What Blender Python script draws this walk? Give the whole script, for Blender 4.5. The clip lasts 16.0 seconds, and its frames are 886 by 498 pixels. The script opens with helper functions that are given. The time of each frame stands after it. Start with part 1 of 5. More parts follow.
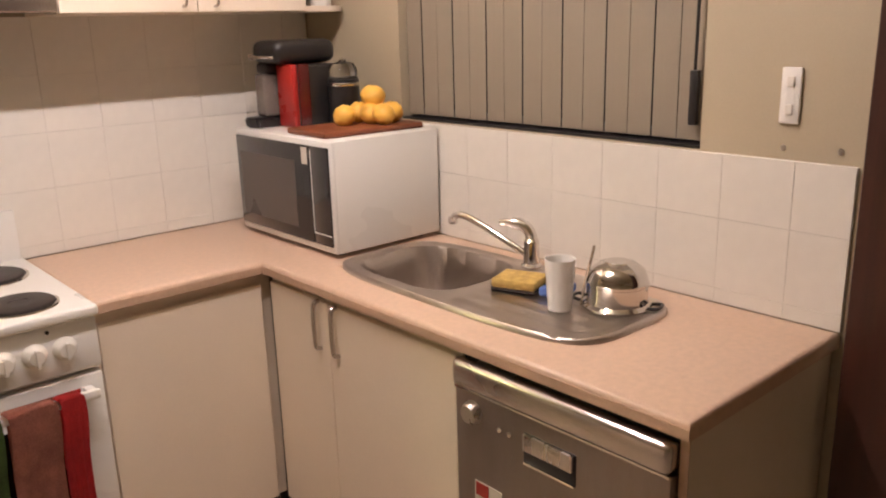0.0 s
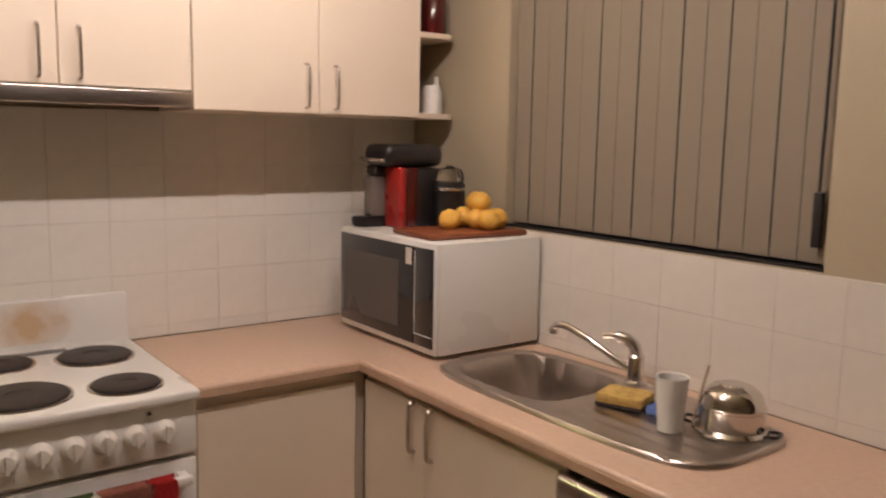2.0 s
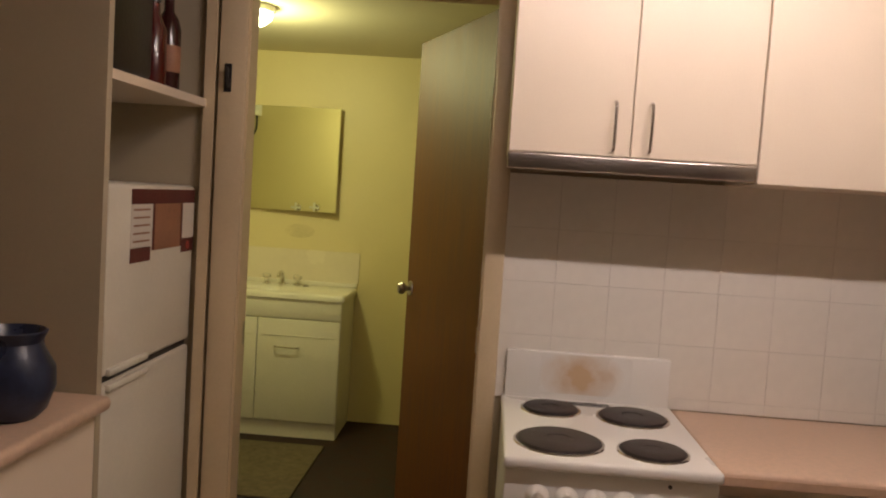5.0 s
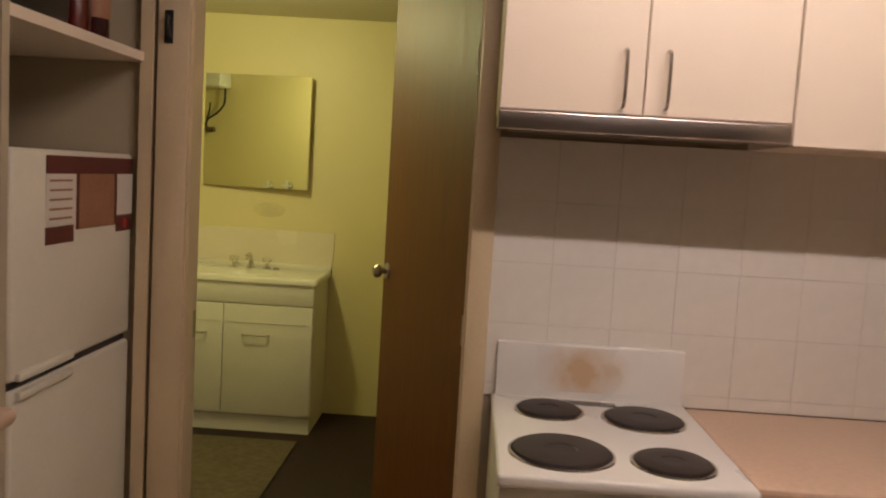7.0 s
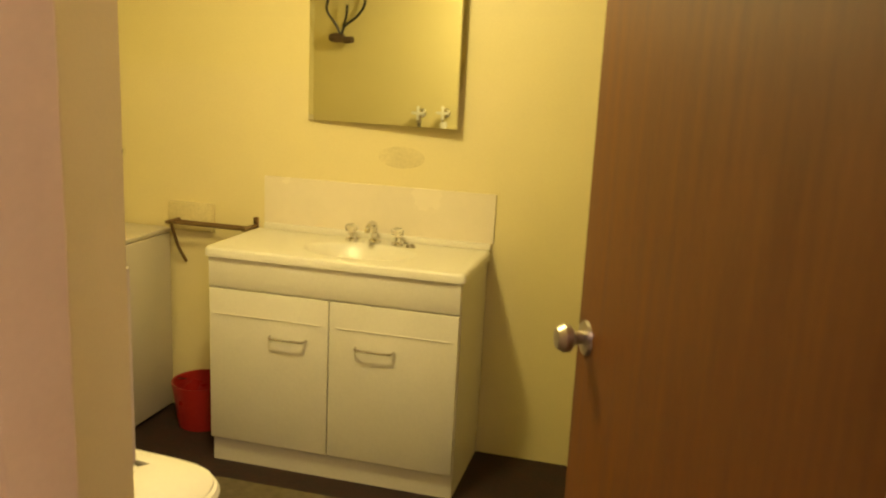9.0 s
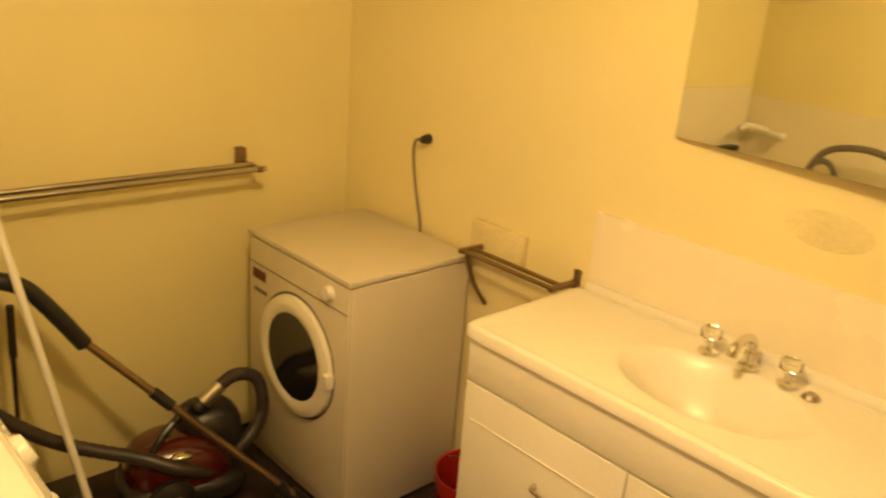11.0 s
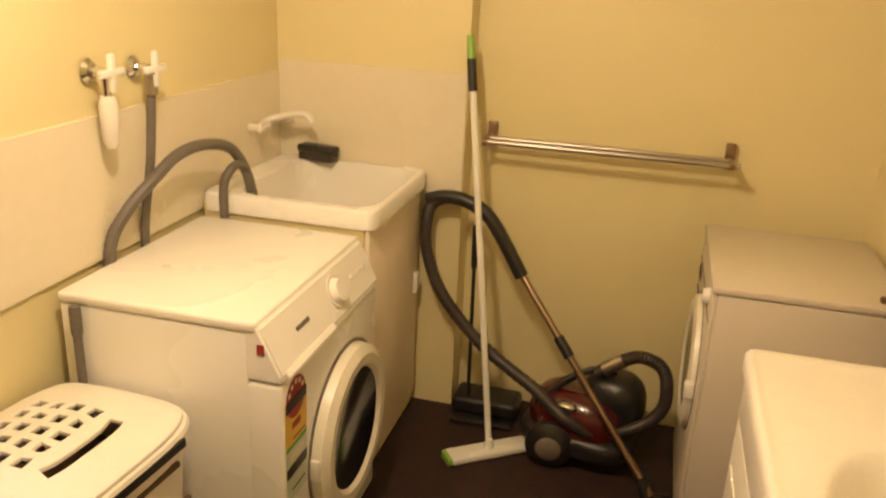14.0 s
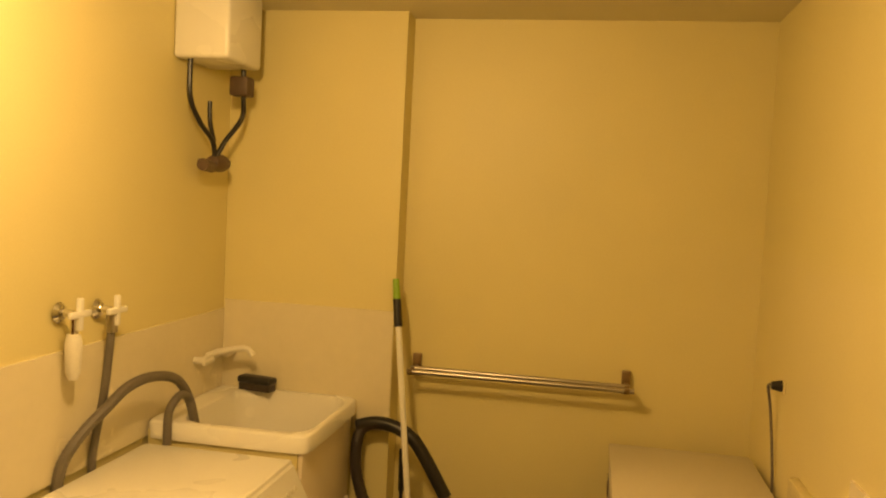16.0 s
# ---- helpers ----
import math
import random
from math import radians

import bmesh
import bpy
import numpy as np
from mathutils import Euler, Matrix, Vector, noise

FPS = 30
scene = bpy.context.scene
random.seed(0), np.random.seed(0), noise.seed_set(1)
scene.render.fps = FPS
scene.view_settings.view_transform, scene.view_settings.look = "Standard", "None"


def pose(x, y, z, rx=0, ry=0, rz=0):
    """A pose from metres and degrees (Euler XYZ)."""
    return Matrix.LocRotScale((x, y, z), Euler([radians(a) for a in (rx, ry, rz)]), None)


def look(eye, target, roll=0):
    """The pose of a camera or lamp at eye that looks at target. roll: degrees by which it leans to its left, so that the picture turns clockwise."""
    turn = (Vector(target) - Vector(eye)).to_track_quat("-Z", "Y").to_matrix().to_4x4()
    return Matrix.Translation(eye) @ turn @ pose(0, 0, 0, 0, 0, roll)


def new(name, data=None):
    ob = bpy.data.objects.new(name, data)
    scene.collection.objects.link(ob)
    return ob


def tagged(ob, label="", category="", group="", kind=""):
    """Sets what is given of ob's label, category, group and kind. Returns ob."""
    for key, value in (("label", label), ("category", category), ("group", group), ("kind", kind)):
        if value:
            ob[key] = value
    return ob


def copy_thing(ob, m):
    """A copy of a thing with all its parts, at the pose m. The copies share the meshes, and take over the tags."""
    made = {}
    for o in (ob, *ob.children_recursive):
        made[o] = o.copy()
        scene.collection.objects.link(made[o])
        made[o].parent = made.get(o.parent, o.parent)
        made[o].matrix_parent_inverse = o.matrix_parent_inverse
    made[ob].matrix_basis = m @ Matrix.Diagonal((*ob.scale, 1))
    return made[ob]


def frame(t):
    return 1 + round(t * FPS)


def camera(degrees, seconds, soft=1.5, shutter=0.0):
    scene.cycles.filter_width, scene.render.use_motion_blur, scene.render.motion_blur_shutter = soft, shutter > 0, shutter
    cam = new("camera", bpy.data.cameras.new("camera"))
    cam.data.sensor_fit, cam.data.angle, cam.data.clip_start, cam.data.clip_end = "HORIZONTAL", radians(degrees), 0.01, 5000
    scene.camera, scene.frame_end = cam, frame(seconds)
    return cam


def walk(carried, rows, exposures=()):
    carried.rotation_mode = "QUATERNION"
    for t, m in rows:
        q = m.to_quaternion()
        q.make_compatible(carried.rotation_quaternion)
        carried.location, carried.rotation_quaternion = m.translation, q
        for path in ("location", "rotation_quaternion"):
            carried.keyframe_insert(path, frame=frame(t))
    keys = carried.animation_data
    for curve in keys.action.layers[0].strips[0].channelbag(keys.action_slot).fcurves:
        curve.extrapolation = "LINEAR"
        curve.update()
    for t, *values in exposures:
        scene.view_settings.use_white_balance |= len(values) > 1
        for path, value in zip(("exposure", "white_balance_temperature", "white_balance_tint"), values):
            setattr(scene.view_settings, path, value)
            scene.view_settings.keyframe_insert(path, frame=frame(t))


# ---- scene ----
cam = camera(57.0, 16.0, 2.0, 0.35)
PATH = [
    (0, (-1.748, -2.71, 1.57), (-0.469, -1.267, 1.039), -1.6),
    (0.5, (-1.763, -2.712, 1.581), (-0.473, -1.26, 1.103), -1.1),
    (1, (-1.784, -2.709, 1.579), (-0.486, -1.244, 1.171), -0.3),
    (1.5, (-1.811, -2.699, 1.585), (-0.536, -1.197, 1.239), 0.5),
    (2, (-1.811, -2.644, 1.557), (-0.632, -1.051, 1.288), 1.1),
    (2.5, (-1.844, -2.606, 1.559), (-0.831, -0.895, 1.345), 1.8),
    (3, (-1.861, -2.61, 1.576), (-1.114, -0.763, 1.4), 2.2),
    (3.5, (-1.767, -2.619, 1.583), (-1.364, -0.666, 1.427), 2.6),
    (4, (-1.743, -2.634, 1.548), (-1.598, -0.643, 1.426), 3.7),
    (4.5, (-1.71, -2.624, 1.544), (-1.764, -0.628, 1.422), 4.0),
    (4.7, (-1.711, -2.632, 1.551), (-1.824, -0.639, 1.421), 3.7),
    (6.8, (-1.704, -2.399, 1.509), (-1.782, -0.407, 1.345), 3.3),
    (7, (-1.726, -2.277, 1.513), (-1.79, -0.287, 1.33), 3.4),
    (7.5, (-1.77, -1.899, 1.497), (-1.868, 0.086, 1.276), 3.0),
    (8, (-1.837, -1.437, 1.493), (-2.053, 0.53, 1.202), 1.5),
    (8.2, (-1.866, -1.283, 1.493), (-2.128, 0.674, 1.176), 1.4),
    (10.3, (-2.137, 0.475, 1.736), (-3.088, 2.133, 1.147), 5.8),
    (10.5, (-2.186, 0.572, 1.731), (-3.234, 2.166, 1.13), 5.9),
    (11, (-2.281, 0.817, 1.728), (-3.646, 2.122, 1.068), 4.6),
    (11.5, (-2.319, 0.977, 1.731), (-3.848, 2.051, 1.017), 4.5),
    (12, (-2.325, 1.189, 1.77), (-3.979, 1.979, 0.972), 5.1),
    (12.5, (-2.291, 1.416, 1.708), (-4.049, 1.737, 0.809), 4.8),
    (13, (-2.276, 1.783, 1.603), (-3.981, 1.505, 0.594), 2.5),
    (13.5, (-2.117, 1.834, 1.614), (-3.861, 1.39, 0.742), 2.9),
    (14, (-1.924, 1.919, 1.63), (-3.749, 1.456, 0.953), 2.7),
    (14.5, (-1.763, 1.975, 1.68), (-3.648, 1.546, 1.166), 2.8),
    (15, (-1.672, 2.003, 1.691), (-3.601, 1.593, 1.358), 2.8),
    (15.5, (-1.645, 2.02, 1.687), (-3.595, 1.62, 1.494), 2.8),
    (16, (-1.627, 2.024, 1.692), (-3.59, 1.66, 1.573), 2.9),
]

EXPOSURES = [
    (0.0, 0.45, 6100, 10), (0.6, 0.1, 6100, 10), (1.2, -0.15, 6150, 10), (2.0, -0.2, 6300, 10), (3.0, -0.38, 6400, 12), (4.7, -0.41, 6450, 12), (7.0, -0.45, 6500, 13), (7.5, -0.42, 6500, 12), (8.2, 0.15, 6500, 10),
    (10.3, 0.6, 10500, 55), (11.0, 0.62, 9000, 50), (11.5, 0.6, 8700, 51), (12.5, 0.56, 7600, 60), (13.0, 0.64, 6550, 63), (13.5, 0.63, 6200, 65), (14.0, 0.68, 6500, 61), (14.5, 0.63, 6200, 60), (15.1, 0.25, 7500, 57), (15.5, 0.17, 8250, 54), (16.0, 0.05, 10500, 53),
]
walk(cam, [(t, look(eye, target, roll)) for t, eye, target, roll in PATH], EXPOSURES)

# ---- light ----
world = bpy.data.worlds.new("night")
world.use_nodes = True
world.node_tree.nodes["Background"].inputs[0].default_value = (0.02, 0.025, 0.04, 1)
world.node_tree.nodes["Background"].inputs[1].default_value = 0.3
scene.world = world


def lamp(name, place, watts, colour, radius):
    data = bpy.data.lights.new(name, "POINT")
    data.energy, data.color, data.shadow_soft_size = watts, colour, radius
    ob = new(name, data)
    ob.location = place
    return ob


lamp("bathroom_lamp", (-2.95, 1.32, 2.2), 29, (0.95, 0.93, 0.42), 0.06)

# ---- materials ----


def material(name, colour, rough=0.5, metal=0.0, scale=8.0, vary=0.12, bump=0.05, fine=90.0, stain=None, coat=0.0, stretch=(1, 1, 1)):
    """A surface with soft blotches, fine grain and slight relief."""
    m = bpy.data.materials.new(name)
    m.use_nodes = True
    n, l = m.node_tree.nodes, m.node_tree.links
    b = n["Principled BSDF"]
    b.inputs["Metallic"].default_value = metal
    b.inputs["Coat Weight"].default_value = coat
    tc = n.new("ShaderNodeTexCoord")
    mp = n.new("ShaderNodeMapping")
    mp.inputs["Scale"].default_value = stretch
    l.new(tc.outputs["Object"], mp.inputs["Vector"])
    big, small = n.new("ShaderNodeTexNoise"), n.new("ShaderNodeTexNoise")
    big.inputs["Scale"].default_value, big.inputs["Detail"].default_value = scale, 4
    small.inputs["Scale"].default_value, small.inputs["Detail"].default_value = fine, 3
    l.new(mp.outputs[0], big.inputs["Vector"])
    l.new(mp.outputs[0], small.inputs["Vector"])
    ramp = n.new("ShaderNodeValToRGB")
    dark = stain or tuple(c * (1 - 1.6 * vary) for c in colour)
    ramp.color_ramp.elements[0].position, ramp.color_ramp.elements[1].position = 0.3, 0.65
    ramp.color_ramp.elements[0].color, ramp.color_ramp.elements[1].color = (*dark, 1), (*colour, 1)
    add = n.new("ShaderNodeMath")
    add.operation = "MULTIPLY_ADD"
    add.inputs[1].default_value = 0.35
    l.new(small.outputs["Fac"], add.inputs[0])
    sub = n.new("ShaderNodeMath")
    sub.operation = "MULTIPLY"
    sub.inputs[1].default_value = 0.65
    l.new(big.outputs["Fac"], sub.inputs[0])
    l.new(sub.outputs[0], add.inputs[2])
    l.new(add.outputs[0], ramp.inputs[0])
    l.new(ramp.outputs[0], b.inputs["Base Color"])
    rr = n.new("ShaderNodeMapRange")
    rr.inputs[3].default_value, rr.inputs[4].default_value = max(0.02, rough - 0.1), min(1, rough + 0.1)
    l.new(big.outputs["Fac"], rr.inputs[0])
    l.new(rr.outputs[0], b.inputs["Roughness"])
    bp = n.new("ShaderNodeBump")
    bp.inputs["Strength"].default_value, bp.inputs["Distance"].default_value = bump, 0.01
    l.new(small.outputs["Fac"], bp.inputs["Height"])
    l.new(bp.outputs[0], b.inputs["Normal"])
    return m


def glowing(name, colour, strength):
    m = bpy.data.materials.new(name)
    m.use_nodes = True
    b = m.node_tree.nodes["Principled BSDF"]
    b.inputs["Emission Color"].default_value, b.inputs["Emission Strength"].default_value = (*colour, 1), strength
    return m


def clear(name, colour, rough=0.02):
    m = bpy.data.materials.new(name)
    m.use_nodes = True
    b = m.node_tree.nodes["Principled BSDF"]
    b.inputs["Base Color"].default_value, b.inputs["Roughness"].default_value = (*colour, 1), rough
    b.inputs["Transmission Weight"].default_value, b.inputs["IOR"].default_value = 1.0, 1.45
    return m


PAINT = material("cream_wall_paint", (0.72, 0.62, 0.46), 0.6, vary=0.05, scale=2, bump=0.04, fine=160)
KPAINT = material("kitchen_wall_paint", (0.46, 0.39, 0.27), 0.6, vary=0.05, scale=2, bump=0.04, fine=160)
YELLOW = material("yellow_wall_paint", (0.76, 0.66, 0.36), 0.5, vary=0.05, scale=1.6, bump=0.05, fine=150)
CEILING = material("ceiling_paint", (0.72, 0.66, 0.5), 0.8, vary=0.06, scale=2, bump=0.1, fine=120)
TILE = material("white_ceramic", (0.8, 0.76, 0.68), 0.22, vary=0.05, scale=3, bump=0.02, fine=30)
GROUT = material("grout", (0.8, 0.76, 0.68), 0.8, vary=0.05, scale=12)
LAMINATE = material("cream_laminate", (0.82, 0.705, 0.56), 0.4, vary=0.04, scale=3, bump=0.015, fine=200)
WORKTOP = material("pink_beige_laminate", (0.66, 0.47, 0.34), 0.38, vary=0.1, scale=60, bump=0.02, fine=400)
EDGE = material("worn_laminate_edge", (0.56, 0.38, 0.26), 0.5, vary=0.12, scale=14)
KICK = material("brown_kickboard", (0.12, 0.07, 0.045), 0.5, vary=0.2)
STEEL = material("brushed_steel", (0.62, 0.58, 0.54), 0.28, 1.0, vary=0.08, scale=6, bump=0.03, fine=140, stretch=(1, 8, 1))
CHROME = material("chrome", (0.75, 0.72, 0.68), 0.12, 1.0, vary=0.06, scale=9, bump=0.01)
SMOOTH = material("polished_steel_trim", (0.6, 0.55, 0.52), 0.25, 1.0, vary=0.03, scale=3, bump=0.0)
BTILE = material("cream_ceramic", (0.78, 0.7, 0.54), 0.25, vary=0.04, scale=3, bump=0.02, fine=30)
SHELFBACK = material("brown_shelf_lining", (0.26, 0.13, 0.07), 0.6, vary=0.15)
SINKSTEEL = material("dull_sink_steel", (0.56, 0.5, 0.45), 0.33, 1.0, vary=0.05, scale=5, bump=0.015, fine=60)
DARKMETAL = material("dark_bronze_metal", (0.3, 0.2, 0.12), 0.35, 0.9, vary=0.15)
NICKEL = material("satin_nickel", (0.5, 0.45, 0.4), 0.32, 1.0, vary=0.1)
GREYSTEEL = material("dark_silver_enamel", (0.3, 0.25, 0.22), 0.34, 0.85, vary=0.08, scale=5, stretch=(1, 6, 1))
WHITE = material("white_enamel", (0.8, 0.78, 0.73), 0.28, vary=0.008, scale=1.5, bump=0.006)
CREAMW = material("aged_white_enamel", (0.78, 0.74, 0.62), 0.33, vary=0.06, scale=3, bump=0.015)
# dryer's cream enamel, darkened for the shade on its side
DRYERW = material("shade_darkened_cream_enamel", (0.6, 0.535, 0.42), 0.4, vary=0.05, scale=2, bump=0.01)
PLASTIC = material("white_plastic", (0.78, 0.74, 0.66), 0.4, vary=0.05, scale=6)
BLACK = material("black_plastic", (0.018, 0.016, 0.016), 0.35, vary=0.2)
GLOSS = material("black_glass", (0.012, 0.011, 0.012), 0.08, vary=0.1, coat=0.4)
MESHWIN = material("microwave_screen", (0.085, 0.07, 0.06), 0.3, vary=0.03, scale=5, bump=0.0)
HOTPLATE = material("cast_iron_hotplate", (0.035, 0.024, 0.02), 0.5, vary=0.35, scale=14, bump=0.1)
WOODDOOR = material("varnished_door_veneer", (0.2, 0.072, 0.011), 0.55, vary=0.18, scale=5, bump=0.03, fine=60, stretch=(9, 9, 0.5), stain=(0.12, 0.034, 0.006))
DARKWOOD = material("dark_stained_wood", (0.05, 0.014, 0.008), 0.4, vary=0.3, scale=5, stretch=(8, 8, 0.5))
BOARDWOOD = material("red_brown_chopping_board", (0.25, 0.075, 0.03), 0.42, vary=0.25, scale=7, stretch=(1, 7, 1))
JAMB = material("cream_gloss_trim", (0.66, 0.53, 0.34), 0.35, vary=0.06, scale=4)
BROWNFLOOR = material("dark_brown_vinyl", (0.036, 0.011, 0.008), 0.72, vary=0.35, scale=13, bump=0.1, fine=60, stain=(0.003, 0.0015, 0.0013))
# unseen floor; beige chosen for the light it bounces onto the cabinet fronts
KFLOOR = material("pale_bounce_floor", (0.52, 0.41, 0.3), 0.5, vary=0.15, scale=6)
MAT = material("brown_bath_mat", (0.17, 0.13, 0.075), 0.95, vary=0.3, scale=30, bump=0.5, fine=220)
FABRIC = material("blind_fabric", (0.27, 0.225, 0.165), 0.85, vary=0.05, scale=4, bump=0.0, fine=260, stretch=(1, 1, 0.2))
RED = material("red_plastic", (0.36, 0.02, 0.016), 0.3, vary=0.1)
DARKRED = material("dark_red_plastic", (0.085, 0.006, 0.006), 0.22, vary=0.15, coat=0.5)
ORANGE = material("orange_peel", (0.88, 0.5, 0.08), 0.45, vary=0.1, scale=9, bump=0.25, fine=240)
HOSEGREY = material("grey_hose", (0.16, 0.135, 0.11), 0.55, vary=0.15)
HOSEBLACK = material("dark_hose", (0.042, 0.03, 0.026), 0.45, vary=0.2)
SPONGEY = material("yellow_sponge", (0.62, 0.42, 0.12), 0.95, vary=0.25, scale=40, bump=0.5)
SPONGEB = material("blue_sponge", (0.12, 0.2, 0.5), 0.95, vary=0.2, scale=40, bump=0.5)
TOWELRED = material("red_towel", (0.6, 0.03, 0.03), 0.95, vary=0.2, scale=30, bump=0.4, fine=220)
TOWELPINK = material("faded_check_towel", (0.5, 0.19, 0.13), 0.95, vary=0.3, scale=18, bump=0.4, fine=220)
TOWELGREEN = material("green_towel", (0.1, 0.16, 0.04), 0.95, vary=0.35, scale=18, bump=0.4, fine=220)
NAVY = material("navy_glaze", (0.02, 0.03, 0.07), 0.3, vary=0.3)
WINE = material("dark_wine_bottle", (0.05, 0.012, 0.012), 0.15, vary=0.3)
PAPER = material("white_paper", (0.7, 0.64, 0.55), 0.8, vary=0.06)
MAROON = material("maroon_print", (0.12, 0.025, 0.02), 0.6, vary=0.2)
TAN = material("tan_print", (0.36, 0.17, 0.09), 0.6, vary=0.2)
YELLOWPRINT = material("yellow_print", (0.8, 0.5, 0.06), 0.55, vary=0.1)
GREENPRINT = material("green_print", (0.08, 0.35, 0.1), 0.55, vary=0.1)
PALEGREEN = material("pale_green_print", (0.52, 0.6, 0.47), 0.55, vary=0.08)
GREENPL = material("lime_plastic", (0.25, 0.5, 0.06), 0.4, vary=0.15)
SMUDGE = material("soot_smudge", (0.74, 0.635, 0.345), 0.6, vary=0.15)
SMOKY = material("smoky_clear_plastic", (0.2, 0.165, 0.14), 0.2, vary=0.15, scale=12)
GLASS = clear("clear_glass", (0.95, 0.93, 0.9))
DARKGLASS = clear("night_window_glass", (0.5, 0.5, 0.5))
MIRROR = bpy.data.materials.new("mirror_silver")
MIRROR.use_nodes = True
for key, value in (("Base Color", (0.86, 0.88, 0.82, 1)), ("Metallic", 1.0), ("Roughness", 0.015)):
    MIRROR.node_tree.nodes["Principled BSDF"].inputs[key].default_value = value
STAIN = material("scorched_enamel", (0.8, 0.78, 0.73), 0.28, vary=0.008, scale=1.5, bump=0.006)


def scorch(m, centre, size, tint):
    """A tan burn mark with a soft, uneven outline on a painted surface."""
    n, l = m.node_tree.nodes, m.node_tree.links
    b = n["Principled BSDF"]
    clean = b.inputs["Base Color"].links[0].from_socket
    tc, mp, noise, ball, shape, mixer = (n.new(k) for k in ("ShaderNodeTexCoord", "ShaderNodeMapping", "ShaderNodeTexNoise", "ShaderNodeTexGradient", "ShaderNodeMapRange", "ShaderNodeMix"))
    mp.vector_type = "TEXTURE"
    mp.inputs["Location"].default_value, mp.inputs["Scale"].default_value = centre, size
    ball.gradient_type = "SPHERICAL"
    noise.inputs["Scale"].default_value = 22
    l.new(tc.outputs["Object"], mp.inputs["Vector"])
    l.new(mp.outputs[0], ball.inputs["Vector"])
    l.new(tc.outputs["Object"], noise.inputs["Vector"])
    uneven = n.new("ShaderNodeMath")
    uneven.operation = "MULTIPLY"
    l.new(ball.outputs["Fac"], uneven.inputs[0])
    l.new(noise.outputs["Fac"], uneven.inputs[1])
    shape.inputs[2].default_value = 0.4
    l.new(uneven.outputs[0], shape.inputs[0])
    mixer.data_type = "RGBA"
    l.new(shape.outputs[0], mixer.inputs[0])
    l.new(clean, mixer.inputs[6])
    mixer.inputs[7].default_value = (*tint, 1)
    l.new(mixer.outputs[2], b.inputs["Base Color"])


scorch(STAIN, (-1.39, -0.035, 0.99), (0.14, 0.2, 0.09), (0.62, 0.44, 0.27))
DIFFUSER = glowing("lit_diffuser", (1.0, 0.93, 0.55), 17)
TUBELIGHT = glowing("lit_fluorescent_tube", (1.0, 0.83, 0.78), 175)

# ---- mesh builders ----


def finish(bm, name, mat, smooth=35):
    me = bpy.data.meshes.new(name)
    bmesh.ops.recalc_face_normals(bm, faces=bm.faces)
    bm.to_mesh(me)
    bm.free()
    me.materials.append(mat)
    if smooth:
        for p in me.polygons:
            p.use_smooth = True
        me.set_sharp_from_angle(angle=radians(smooth))
    return me


def part(name, bm, mat, parent=None, label="", smooth=35):
    ob = new(name, finish(bm, name, mat, smooth))
    ob.parent = parent
    return tagged(ob, label)


def thing(name, label, category, m=None, group=""):
    ob = new(name)
    ob.matrix_world = m if m is not None else Matrix()
    ob.empty_display_size = 0.1
    return tagged(ob, label, category, group)


def setting(name, bm, mat, label, category, smooth=35):
    return tagged(part(name, bm, mat, None, "", smooth), label, category, "", "structure")


def mix(bm, sub):
    me = bpy.data.meshes.new("tmp")
    sub.to_mesh(me)
    sub.free()
    bm.from_mesh(me)
    bpy.data.meshes.remove(me)
    return bm


def box(x0, x1, y0, y1, z0, z1, bev=0.0, seg=2, bm=None):
    sub = bmesh.new()
    bmesh.ops.create_cube(sub, size=1)
    for v in sub.verts:
        v.co = Vector(((x0 + x1) / 2 + v.co.x * (x1 - x0), (y0 + y1) / 2 + v.co.y * (y1 - y0), (z0 + z1) / 2 + v.co.z * (z1 - z0)))
    if bev:
        bmesh.ops.bevel(sub, geom=list(sub.edges), offset=bev, segments=seg, profile=0.5, affect="EDGES", clamp_overlap=True)
    return mix(bm, sub) if bm else sub


def boxes(*items, bev=0.0):
    bm = bmesh.new()
    for i in items:
        box(*i, bev=bev, bm=bm)
    return bm


def rod(p0, p1, r, r2=None, seg=16, bm=None):
    p0, p1 = Vector(p0), Vector(p1)
    sub = bmesh.new()
    bmesh.ops.create_cone(sub, cap_ends=True, segments=seg, radius1=r, radius2=r if r2 is None else r2, depth=(p1 - p0).length)
    q = (p1 - p0).to_track_quat("Z", "Y").to_matrix().to_4x4()
    bmesh.ops.transform(sub, matrix=Matrix.Translation((p0 + p1) / 2) @ q, verts=sub.verts)
    return mix(bm, sub) if bm else sub


def smooth_path(pts, steps=8):
    pts = [Vector(p) for p in pts]
    out = []
    for i in range(len(pts) - 1):
        a, b, c, d = pts[max(i - 1, 0)], pts[i], pts[i + 1], pts[min(i + 2, len(pts) - 1)]
        for k in range(steps):
            t = k / steps
            out.append(0.5 * (2 * b + (c - a) * t + (2 * a - 5 * b + 4 * c - d) * t * t + (3 * b - a - 3 * c + d) * t ** 3))
    return out + [pts[-1]]


